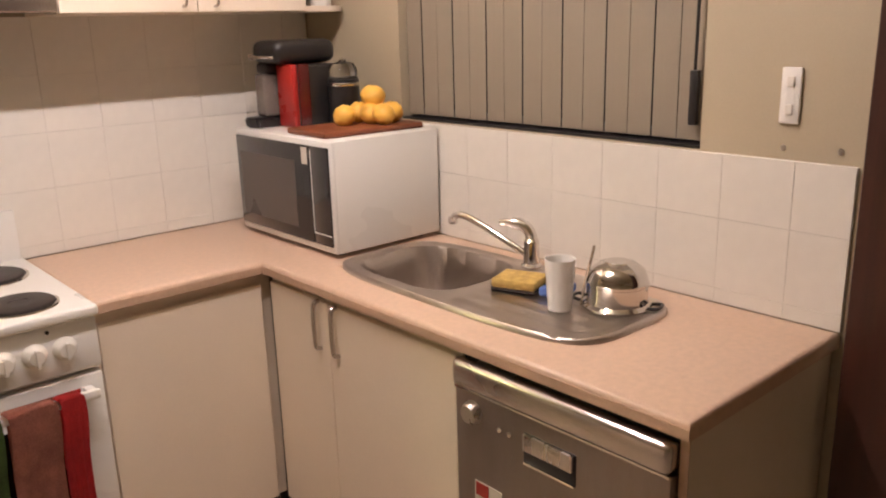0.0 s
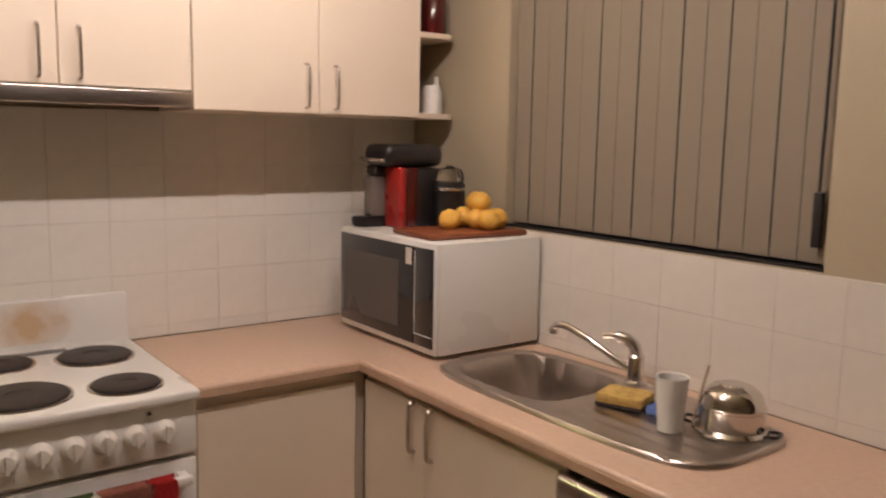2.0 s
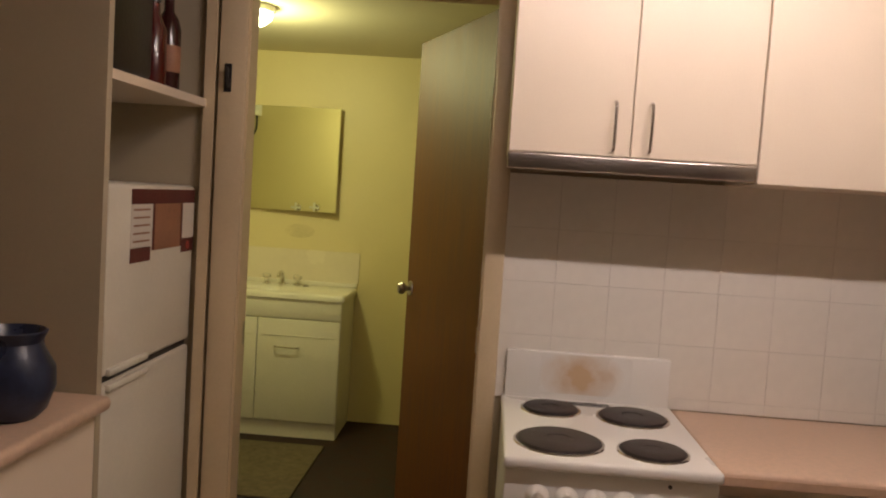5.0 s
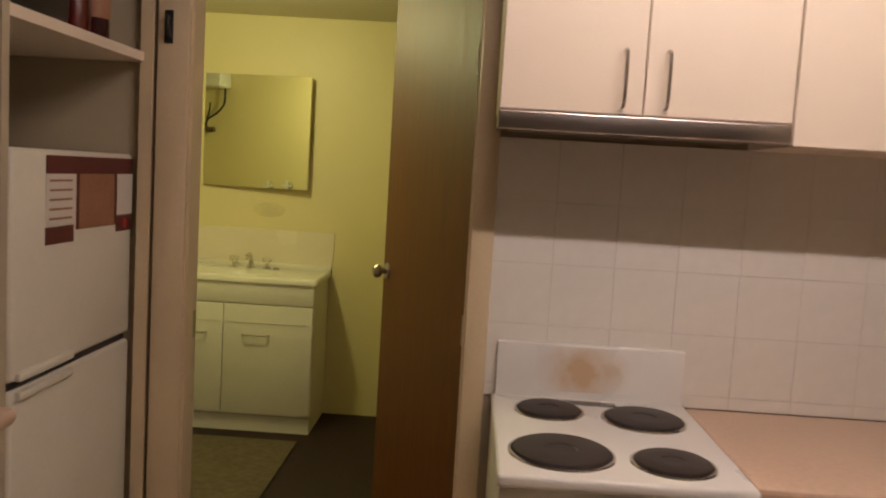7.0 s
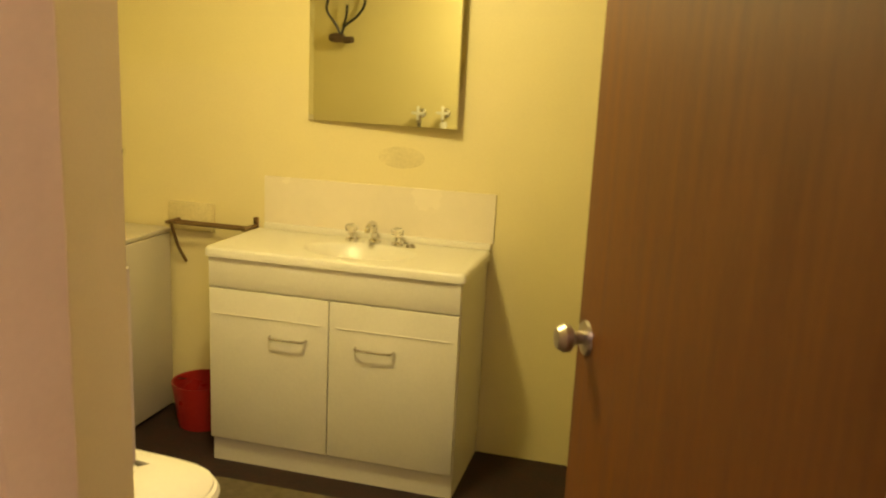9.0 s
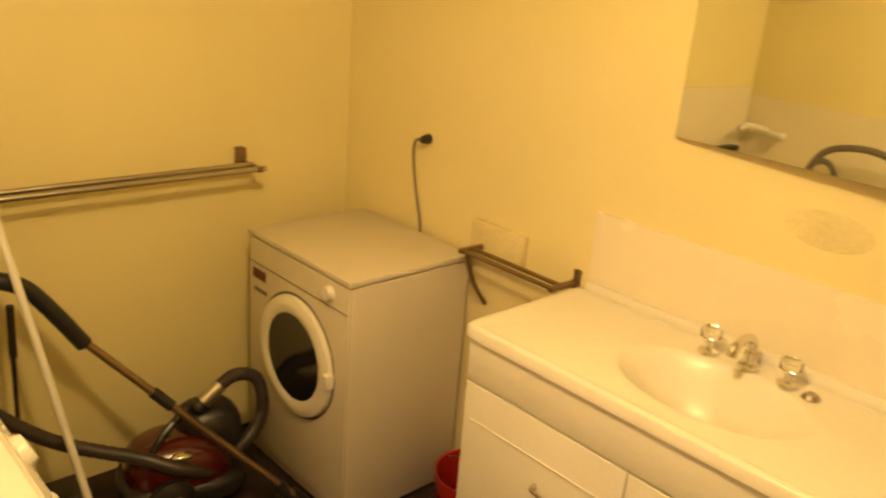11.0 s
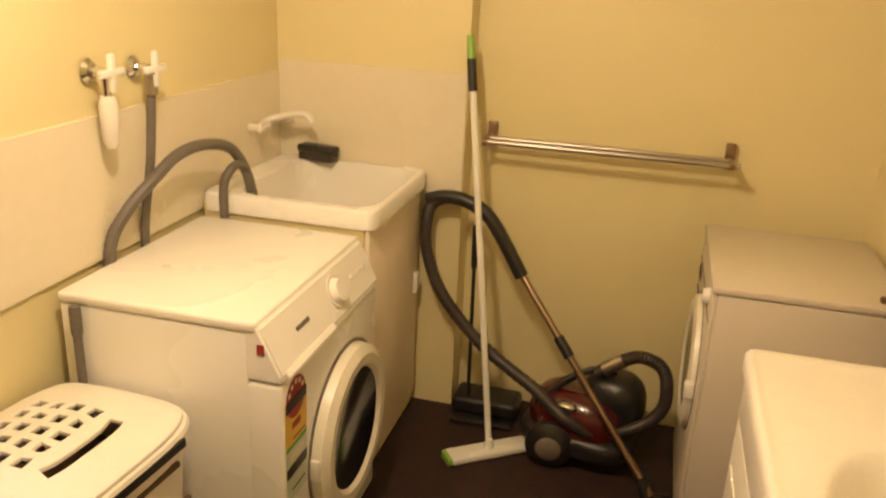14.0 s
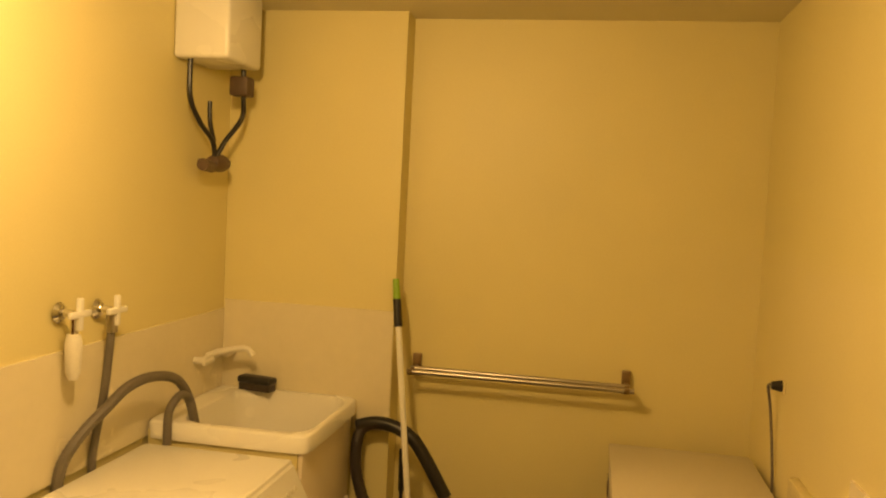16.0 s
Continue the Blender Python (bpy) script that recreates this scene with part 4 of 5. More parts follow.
top = part("basin_top", dished(VX0, VX1, VY0, BY1 - 0.003, basin_height, 30, 120, 60, 0.026), CREAMW, van, "white moulded basin top", 60)
part("upstand", box(VX0 + 0.03, VX1 - 0.004, BY1 - 0.022, BY1 - 0.003, VZ + 0.002, VZ + 0.03, 0.005), CREAMW, van)
part("drain", lathe([(0, 0.004), (0.012, 0.004), (0.022, 0.002), (0.024, 0.0)], Matrix.Translation((-3.03, 2.385, VZ - 0.129)), 20), CHROME, van)
plugd = thing("basin_plug", "dark rubber plug lying on the basin top", "plug", pose(-2.87, 2.535, VZ + 0.001))
part("plug", lathe([(0, 0.012), (0.012, 0.012), (0.016, 0.008), (0.021, 0.003), (0.021, 0)], None, 20), NICKEL, plugd)
for x in (-3.13, -2.93):
    t = thing("basin_tap", "clear and chrome tap handle on the basin", "tap", pose(x, 2.545, VZ + 0.003), "basin taps")
    part("stem", lathe([(0, 0.0), (0.024, 0.0), (0.024, 0.008), (0.011, 0.014), (0.011, 0.032), (0, 0.033)], None, 20), CHROME, t)
    part("handle", lathe([(0, 0.033), (0.018, 0.034), (0.026, 0.042), (0.026, 0.06), (0.016, 0.068), (0, 0.068)], None, 8), GLASS, t, "clear faceted handle")
t = thing("basin_spout", "chrome basin spout between the taps", "spout", pose(-3.03, 2.555, VZ + 0.003))
part("base", lathe([(0, 0.0), (0.026, 0.0), (0.026, 0.008), (0.016, 0.016), (0.015, 0.04), (0, 0.042)], None, 20), CHROME, t)
part("spout", tube([(0, 0, 0.03), (0, -0.005, 0.07), (0, -0.04, 0.085), (0, -0.09, 0.075), (0, -0.1, 0.055)], 0.011, 12, 5), CHROME, t)
setting("splash_vanity", boxes((-3.56, -2.545, BY1 - 0.008, BY1, VZ + 0.03, 1.115)), BTILE, "white tiled splashback above the vanity", "splashback")
sm = tagged(part("wall_mark", lathe([(0, 0.0006), (0.07, 0.0005), (0.1, 0)], Matrix.Translation((-2.95, BY1, 1.235)) @ Matrix.Rotation(radians(90), 4, "X") @ Matrix.Diagonal((1, 0.45, 1, 1)), 24), SMUDGE), "faint dark smudge on the yellow wall", "stain", "", "structure")

mir = thing("wall_mirror", "frameless square mirror angled off the wall above the vanity", "mirror")
mir.matrix_world = pose(-3.356, BY1 - 0.006, 0, 0, 0, -4.6)
part("backing", box(0.0, 0.652, -0.008, 0.0, 1.365, 2.033, 0.0), SMUDGE, mir)
part("glass", boxes((0.002, 0.65, -0.0135, -0.0085, 1.368, 2.03)), MIRROR, mir, "silvered glass", 0)
part("stand_off", box(0.6, 0.63, -0.0005, 0.05, 1.65, 1.7, 0.002), KICK, mir)

# ---- dryer and washing machine ----


def porthole(parent, m, r, tint, k=1.0):
    """A round glass door facing local +z."""
    m = m @ Matrix.Diagonal((1, 1, k, 1))
    d = part("porthole_door", lathe([(r * 0.72, 0.03), (r * 0.78, 0.045), (r * 0.9, 0.046), (r, 0.03), (r * 1.02, 0.0), (r * 0.7, 0.0), (r * 0.72, 0.03)], m, 40), CREAMW, parent, "round door ring")
    part("door_glass", lathe([(0, 0.012), (r * 0.4, 0.016), (r * 0.73, 0.034), (r * 0.74, 0.02)], m, 36), tint, d, "dark round glass")
    part("hinge_shadow", lathe([(r * 1.02, 0.0), (r * 1.06, 0.0), (r * 1.06, 0.004), (r * 1.02, 0.004), (r * 1.02, 0.0)], m, 40), HOSEGREY, d)
    return d


DXA, DXB, DYA = -4.585, -4.012, 2.122
dry = thing("tumble_dryer", "white tumble dryer with a round door in the corner", "dryer")
part("case", box(DXA, DXB, DYA + 0.012, 2.6, 0.015, 0.83, 0.008), DRYERW, dry)
part("front", box(DXA + 0.004, DXB - 0.004, DYA, DYA + 0.014, 0.06, 0.828, 0.006), DRYERW, dry)
part("lid", box(DXA - 0.003, DXB + 0.003, DYA - 0.004, 2.603, 0.831, 0.852, 0.006), DRYERW, dry)
part("plinth", boxes((DXA + 0.03, DXB - 0.03, DYA + 0.04, 2.57, 0, 0.015)), BLACK, dry)
part("panel_line", boxes((DXA + 0.01, DXB - 0.01, DYA - 0.002, DYA, 0.742, 0.745)), HOSEGREY, dry)
part("badge", box(DXA + 0.03, DXA + 0.11, DYA - 0.003, DYA - 0.0005, 0.69, 0.725, 0.001, 1), MAROON, dry, "dark printed badge")
part("vent_label", box(DXA + 0.04, DXA + 0.12, DYA - 0.003, DYA - 0.0005, 0.645, 0.66, 0.001, 1), HOSEGREY, dry)
part("dial", lathe([(0, 0.02), (0.02, 0.018), (0.024, 0)], Matrix.Translation((DXB - 0.1, DYA, 0.785)) @ Matrix.Rotation(radians(90), 4, "X"), 24), PLASTIC, dry)
porthole(dry, Matrix.Translation((-4.285, DYA, 0.505)) @ Matrix.Rotation(radians(90), 4, "X"), 0.2, GLOSS, 0.5)
part("door_catch", box(-4.1, -4.075, DYA - 0.03, DYA, 0.48, 0.53, 0.005), PLASTIC, dry)

WXA, WXB, WYA, WYB = -4.02, -3.385, 0.632, 1.19
wm = thing("washing_machine", "white front-loading washing machine beside the laundry tub", "washing machine")
part("case", box(WXA, WXB, WYA, WYB - 0.075, 0.015, 0.832, 0.008), WHITE, wm)
part("front", box(WXA + 0.001, WXB - 0.001, WYB - 0.09, WYB + 0.003, 0.04, 0.712, 0.012, 3), WHITE, wm)


def prism(profile, x0, x1, bev):
    """A bar along x with the given (y, z) outline and rounded edges."""
    bm = bmesh.new()
    ends = [[bm.verts.new((x, y, z)) for y, z in profile] for x in (x0, x1)]
    bm.faces.new(ends[0])
    bm.faces.new(ends[1])
    for k in range(len(profile)):
        j = (k + 1) % len(profile)
        bm.faces.new((ends[0][k], ends[0][j], ends[1][j], ends[1][k]))
    bmesh.ops.bevel(bm, geom=list(bm.edges), offset=bev, segments=3, affect="EDGES", clamp_overlap=True)
    return bm


fascia = part("control_fascia", prism([(WYB - 0.09, 0.714), (WYB + 0.004, 0.714), (WYB + 0.008, 0.73), (WYB - 0.05, 0.848), (WYB - 0.062, 0.853), (WYB - 0.09, 0.853)], WXA + 0.001, WXB - 0.001, 0.007), WHITE, wm, "sloping white control panel")
part("lid", box(WXA - 0.002, WXB + 0.002, WYA - 0.004, WYB - 0.056, 0.832, 0.858, 0.008, 3), WHITE, wm)
part("panel_lip", prism([(WYB - 0.004, 0.722), (WYB + 0.014, 0.722), (WYB + 0.016, 0.728), (WYB + 0.004, 0.742)], WXB - 0.3, WXB - 0.02, 0.002), WHITE, fascia, "raised lip of the soap drawer")
slope = Matrix.Translation((0, WYB - 0.021, 0.79)) @ Matrix.Rotation(radians(-64.2), 4, "X")
dial = part("dial", lathe([(0, 0.022), (0.03, 0.02), (0.036, 0.004), (0.037, 0)], Matrix.Translation((-3.765, 0, 0)) @ slope, 32), WHITE, fascia)
part("dial_ring", lathe([(0.037, 0.0), (0.046, 0.0), (0.046, 0.003), (0.037, 0.003), (0.037, 0.0)], Matrix.Translation((-3.765, 0, 0)) @ slope, 32), PLASTIC, dial)
part("logo_bar", mix(bmesh.new(), box(-0.035, 0.035, -0.005, 0.005, 0, 0.0015)), HOSEGREY, fascia).matrix_local = Matrix.Translation((-3.555, 0, 0)) @ slope
for i in range(4):
    part("button", lathe([(0, 0.005), (0.006, 0.004), (0.007, 0)], Matrix.Translation((-3.87 - 0.03 * i, 0, 0)) @ slope, 12), PLASTIC, fascia)
part("warning_mark", box(WXB - 0.002, WXB + 0.0012, WYB - 0.054, WYB - 0.036, 0.782, 0.808, 0.001, 1), RED, wm, "small red warning sticker")
porthole(wm, Matrix.Translation((-3.765, WYB + 0.003, 0.392)) @ Matrix.Rotation(radians(-90), 4, "X"), 0.232, GLOSS)
part("door_catch", box(-3.545, -3.525, WYB, WYB + 0.03, 0.37, 0.43, 0.005), PLASTIC, wm)
part("plinth", boxes((WXA + 0.03, WXB - 0.03, WYA + 0.03, WYB - 0.08, 0, 0.015)), BLACK, wm)
LX0, LX1, LY = -3.515, -3.4, WYB + 0.003
lab = part("energy_label", boxes((LX0, LX1, LY, LY + 0.0012, 0.525, 0.655)), YELLOWPRINT, wm, "yellow energy rating label")
part("rating_arc", lathe([(0, 0.0008), (0.052, 0.0008), (0.052, 0)], Matrix.Translation(((LX0 + LX1) / 2, LY + 0.0006, 0.652)) @ Matrix.Rotation(radians(-90), 4, "X"), 28), RED, lab, "red and white star arc")
for i in range(5):
    a = math.pi * (0.14 + 0.18 * i)
    part("star", lathe([(0, 0.0008), (0.007, 0.0008), (0.007, 0)], Matrix.Translation(((LX0 + LX1) / 2 + 0.039 * math.cos(a), LY + 0.0016, 0.652 + 0.039 * math.sin(a))) @ Matrix.Rotation(radians(-90), 4, "X"), 8), PAPER, lab)
bars(lab, "print_band", BLACK, [(LX0 + 0.002, LX1 - 0.002, LY + 0.0016, LY + 0.0024, 0.628, 0.656), (LX0 + 0.012, LX1 - 0.04, LY + 0.0012, LY + 0.002, 0.545, 0.549)])
bars(lab, "print_band", GREENPRINT, [(LX0 + 0.002, LX1 - 0.002, LY + 0.0012, LY + 0.002, 0.526, 0.536)])
bars(lab, "print_band", RED, [(LX0 + 0.035, LX0 + 0.08, LY + 0.0012, LY + 0.002, 0.574, 0.592)])
lab2 = part("water_label", boxes((LX0, LX1, LY, LY + 0.0012, 0.385, 0.522)), PALEGREEN, wm, "pale green water rating label")
bars(lab2, "print_band", BLACK, [(LX0 + 0.002, LX1 - 0.002, LY + 0.0012, LY + 0.002, 0.452, 0.48), (LX0 + 0.015, LX1 - 0.03, LY + 0.0012, LY + 0.002, 0.41, 0.414)])
bars(lab2, "print_band", PAPER, [(LX0 + 0.02, LX1 - 0.02, LY + 0.0012, LY + 0.002, 0.488, 0.51)])

hose1 = thing("drain_hose", "grey washing machine drain hose arching into the tub", "hose")
part("hose", tube([(-3.585, 0.618, 0.75), (-3.6, 0.622, 0.9), (-3.655, 0.645, 0.985), (-3.735, 0.67, 1.045), (-3.83, 0.68, 1.088), (-3.95, 0.69, 1.095), (-4.08, 0.7, 1.06), (-4.135, 0.72, 0.98), (-4.15, 0.74, 0.87)], 0.017, 10, 14, 0.0018), HOSEGREY, hose1)
part("hook", tube([(-4.022, 0.705, 0.86), (-4.026, 0.705, 0.96), (-4.05, 0.715, 1.0), (-4.085, 0.72, 1.01), (-4.125, 0.725, 0.99)], 0.014, 10, 6), HOSEGREY, hose1)
hose2 = thing("inlet_hose", "grey inlet hose hanging from the wall tap", "hose")
part("hose", tube([(-3.775, 0.655, 1.29), (-3.765, 0.645, 1.1), (-3.748, 0.622, 0.9), (-3.745, 0.62, 0.72)], 0.012, 10, 10), HOSEGREY, hose2)
part("collar", rod((-3.775, 0.655, 1.26), (-3.775, 0.655, 1.31), 0.017, seg=12), NICKEL, hose2)
for x, z in ((-3.6, 1.335), (-3.775, 1.325)):
    t = thing("wall_tap", "white and chrome washing machine tap on the wall", "tap", pose(x, BY0 + 0.009, z), "washing machine taps")
    part("flange", lathe([(0, 0.012), (0.02, 0.01), (0.03, 0)], Matrix.Rotation(radians(-90), 4, "X"), 20), CHROME, t)
    part("body", tube([(0, 0, 0), (0, 0.04, 0), (0, 0.045, -0.02), (0, 0.045, -0.055)], 0.011, 10, 5), CHROME, t)
    part("cross_handle", boxes((-0.045, 0.045, 0.055, 0.07, -0.009, 0.009), (-0.009, 0.009, 0.0552, 0.0698, -0.045, 0.045), bev=0.004), WHITE, t, "white cross handle")
    part("spindle", rod((0, 0.03, 0), (0, 0.06, 0), 0.008, seg=12), CHROME, t)
drop = thing("hose_end", "white plastic hose end hanging under the tap", "hose", pose(-3.6, BY0 + 0.054, 1.155))
part("sleeve", lathe([(0, 0.125), (0.018, 0.125), (0.024, 0.1), (0.02, 0.02), (0.012, 0.0), (0, 0)], None, 16), PLASTIC, drop)
sidepipe = thing("waste_pipe", "grey plastic waste pipe standing beside the washing machine", "pipe", pose(-3.367, 0.688, 0))
part("pipe", rod((0, 0, 0), (0, 0, 0.8), 0.0105, seg=16), HOSEGREY, sidepipe)
part("clip", boxes((-0.012, 0.0, -0.0, 0.004, 0.6, 0.62)), HOSEGREY, sidepipe)
part("collar", lathe([(0, 0.84), (0.012, 0.838), (0.0135, 0.83), (0.0135, 0.77), (0.0105, 0.762)], None, 16), HOSEGREY, sidepipe)

setting("splash_tub", boxes((NIB, -2.8, BY0, BY0 + 0.008, 0.865, 1.225)), BTILE, "white tiled splashback behind the washing machine", "splashback")
setting("splash_nib", boxes((NIB, NIB + 0.008, BY0 + 0.008, 1.293, 0.8, 1.262)), BTILE, "white tiled splashback beside the tub", "splashback")

# ---- laundry tub ----
UX0, UX1, UY0, UY1, UZ = NIB + 0.009, -4.045, BY0 + 0.01, 1.172, 0.924
tub = thing("laundry_tub", "white laundry tub on a cream cabinet in the corner", "laundry tub")


def tub_height(x, y, r):
    u, v = (x - (UX0 + UX1) / 2) / 0.25, (y - 0.93) / 0.225
    q = (abs(u) ** 6 + abs(v) ** 6) ** (1 / 6)
    return UZ - 0.008 * step(0.97, 1.0, r) - 0.26 * step(1.0, 0.86, q)


part("basin", dished(UX0, UX1, UY0, UY1, tub_height, 16, 70, 70, 0.05), WHITE, tub, "deep white basin", 60)
part("cabinet", boxes((UX0 + 0.01, UX1 - 0.008, UY0 + 0.01, UY1 - 0.035, 0.0, UZ - 0.28)), YELLOW, tub, "cream painted metal cabinet")
part("apron", boxes((UX1 - 0.02, UX1 - 0.008, UY0 + 0.01, UY1 - 0.035, UZ - 0.28, UZ - 0.03)), YELLOW, tub)
ud = part("door", box(UX0 + 0.03, UX1 - 0.012, UY1 - 0.034, UY1 - 0.018, 0.06, UZ - 0.06, 0.004), LAMINATE, tub)
part("door_pull", box(UX0 + 0.06, UX0 + 0.085, UY1 - 0.02, UY1 - 0.003, 0.48, 0.56, 0.005), PLASTIC, ud)
sp = thing("tub_tap", "white double tap and spout above the laundry tub", "tap", pose(-4.47, BY0 + 0.01, 1.06))
part("spout", tube([(0, 0, 0), (-0.01, 0.05, 0.02), (-0.03, 0.14, 0.035), (-0.035, 0.17, 0.01)], 0.012, 10, 6), PLASTIC, sp)
for dx in (-0.09, 0.09):
    h = part("valve", rod((dx, -0.002, 0), (dx, 0.045, 0.0), 0.014, seg=14), PLASTIC, sp)
    part("handle", box(dx - 0.04, dx + 0.04, 0.045, 0.06, -0.009, 0.009, 0.004), PLASTIC, h)
part("bridge", rod((-0.09, 0.02, 0), (0.09, 0.02, 0), 0.011, seg=12), PLASTIC, sp)
br = thing("scrubbing_brush", "black scrubbing brush on the back of the tub", "brush", pose(-4.565, 0.775, UZ, 0, 0, 80))
part("back", box(-0.075, 0.075, -0.03, 0.03, 0.026, 0.055, 0.012, 3), BLACK, br)
part("bristles", box(-0.068, 0.068, -0.024, 0.024, 0.0, 0.028, 0.003), HOSEBLACK, br)

# ---- heater ----
heat = thing("water_heater", "small white wall water heater with black pipes under it", "water heater")
part("case", box(-4.44, -4.17, BY0 + 0.001, 0.80, 2.125, BH - 0.002, 0.014, 3), WHITE, heat)
part("pipe", tube([(-4.2, 0.65, 2.13), (-4.205, 0.65, 2.0), (-4.26, 0.66, 1.92), (-4.34, 0.67, 1.86), (-4.36, 0.67, 1.8)], 0.009, 10, 6), BLACK, heat)
part("pipe", tube([(-4.42, 0.74, 2.13), (-4.43, 0.74, 2.02), (-4.44, 0.73, 1.95), (-4.39, 0.69, 1.86), (-4.37, 0.67, 1.8)], 0.009, 10, 6), BLACK, heat)
part("pipe", tube([(-4.33, 0.66, 2.0), (-4.335, 0.66, 1.93), (-4.35, 0.67, 1.86)], 0.008, 10, 6), BLACK, heat)
part("control_box", box(-4.46, -4.39, 0.7, 0.77, 2.03, 2.1, 0.008), KICK, heat)
part("valve", lathe([(0, 0.04), (0.03, 0.036), (0.04, 0.015), (0.04, -0.015), (0.03, -0.036), (0, -0.04)], Matrix.Translation((-4.4, 0.665, 1.785)) @ Matrix.Rotation(radians(90), 4, "Y") @ Matrix.Diagonal((0.8, 0.8, 1.4, 1)), 18), KICK, heat)
part("valve_arm", rod((-4.35, 0.665, 1.77), (-4.28, 0.665, 1.775), 0.022, seg=12), KICK, heat)
part("wall_stub", rod((-4.38, 0.6, 1.785), (-4.38, 0.665, 1.785), 0.014, seg=12), KICK, heat)

# ---- towel rail on the far wall ----
rail = thing("towel_rail", "double chrome towel rail with dark brackets on the yellow wall", "towel rail", pose(BX0, 0, 0))
for y in (1.37, 2.17):
    b = part("bracket", box(0.0, 0.03, y - 0.016, y + 0.016, 1.005, 1.09, 0.004), DARKMETAL, rail)
    part("arm", box(0.02, 0.152, y - 0.009, y + 0.009, 1.032, 1.05, 0.003), DARKMETAL, b)
part("bar", rod((0.138, 1.36, 1.042), (0.138, 2.195, 1.042), 0.0095, seg=14), NICKEL, rail)
part("bar", rod((0.085, 1.36, 1.045), (0.085, 2.18, 1.045), 0.0095, seg=14), NICKEL, rail)

# lead, plate and small rack between dryer and vanity
plugt = thing("wall_plug", "dark power plug and lead in the wall above the dryer", "plug", pose(-4.275, BY1, 1.172))
part("socket", box(-0.028, 0.028, -0.006, 0.0, -0.02, 0.02, 0.003), YELLOW, plugt)
part("plug", lathe([(0, 0.04), (0.012, 0.038), (0.018, 0.012), (0.018, 0.004)], Matrix.Rotation(radians(90), 4, "X"), 16), BLACK, plugt)
part("lead", tube([(0.0, -0.035, 0.0), (-0.03, -0.04, -0.01), (-0.05, -0.025, -0.08), (-0.035, -0.015, -0.2), (-0.01, -0.012, -0.3), (0.0, -0.012, -0.39)], 0.0045, 8, 8), HOSEGREY, plugt)
cov = thing("cover_plate", "cream square cover plate on the wall behind the rack", "plate", pose(-3.9, BY1, 0.905))
part("plate", box(-0.12, 0.1, -0.03, 0.0, -0.06, 0.065, 0.006), SMUDGE, cov)
rack = thing("towel_rack", "small chrome folding towel rack with dark end arms", "towel rack", pose(0, 0, 0))
for x in (-4.0 + 0.035, -3.6):
    a = part("end_arm", box(x - 0.009, x + 0.009, 2.5, BY1, 0.885, 0.9, 0.003), DARKMETAL, rack)
    part("end_plate", box(x - 0.012, x + 0.012, BY1 - 0.01, BY1 - 0.0005, 0.86, 0.93, 0.003), DARKMETAL, a)
for y in (2.515, 2.555):
    part("bar", rod((-3.975, y, 0.892), (-3.59, y, 0.892), 0.007, seg=12), DARKMETAL, rack)
part("brace", tube([(-3.955, 2.52, 0.886), (-3.95, 2.56, 0.78), (-3.945, 2.615, 0.7)], 0.007, 8, 4), DARKMETAL, rack)
bucket = thing("red_bucket", "red plastic bucket between the dryer and the vanity", "bucket", pose(-3.79, 2.48, 0))
part("pail", lathe([(0, 0.004), (0.1, 0.004), (0.125, 0.2), (0.131, 0.202), (0.131, 0.19), (0.104, 0), (0, 0)], None, 32), RED, bucket)
part("bail", tube([(0.125, 0, 0.19), (0.09, 0.1, 0.155), (0, 0.14, 0.14), (-0.09, 0.1, 0.155), (-0.125, 0, 0.19)], 0.003, 8), NICKEL, bucket)
mat = thing("bath_mat", "brown-grey woven bath mat in front of the vanity", "bath mat", pose(-3.03, 1.62, 0.0015))
part("rug", box(-0.44, 0.43, -0.42, 0.42, 0, 0.012, 0.004), MAT, mat)

# ---- mop, broom and vacuum cleaner in the corner ----
mop = thing("flat_mop", "white flat mop with a lime cap leaning in the corner", "mop")
p0, p1 = Vector((-4.349, 1.500, 0.045)), Vector((-4.603, 1.298, 1.388))
at = lambda t: p0.lerp(p1, t)
part("pole", rod(at(0.0), at(0.93), 0.0115, seg=14), WHITE, mop)
part("grip", rod(at(0.87), at(0.945), 0.0155, seg=14), BLACK, mop)
part("cap", rod(at(0.945), at(1.0), 0.0145, 0.012, 14), GREENPL, mop, "lime green cap")
hd = part("head", box(-0.15, 0.15, -0.038, 0.038, 0.0, 0.03, 0.01, 3), WHITE, mop)
hd.matrix_local = pose(-4.337, 1.504, 0.001, 0, 0, 126)
e = part("end_cap", box(-0.165, -0.145, -0.036, 0.036, 0.0, 0.029, 0.008), GREENPL, hd)
part("joint", rod((0, 0, 0.025), (0.0, 0, 0.06), 0.02, 0.012, 12), WHITE, hd)
broom = thing("dustpan_stick", "thin black long-handled dustpan behind the mop", "dustpan")
part("stick", tube([(-4.6, 1.365, 0.03), (-4.575, 1.366, 0.4), (-4.545, 1.368, 0.72)], 0.007, 10, 3), BLACK, broom)
part("grip", rod((-4.556, 1.367, 0.6), (-4.54, 1.368, 0.76), 0.011, seg=12), BLACK, broom)
part("pan", box(-4.7, -4.56, 1.31, 1.56, 0.002, 0.07, 0.02, 3), BLACK, broom)
part("pan_flap", box(-4.562, -4.5, 1.32, 1.55, 0.002, 0.012, 0.004), BLACK, broom)

vac = thing("vacuum_cleaner", "dark red and black canister vacuum cleaner with a long hose", "vacuum cleaner")


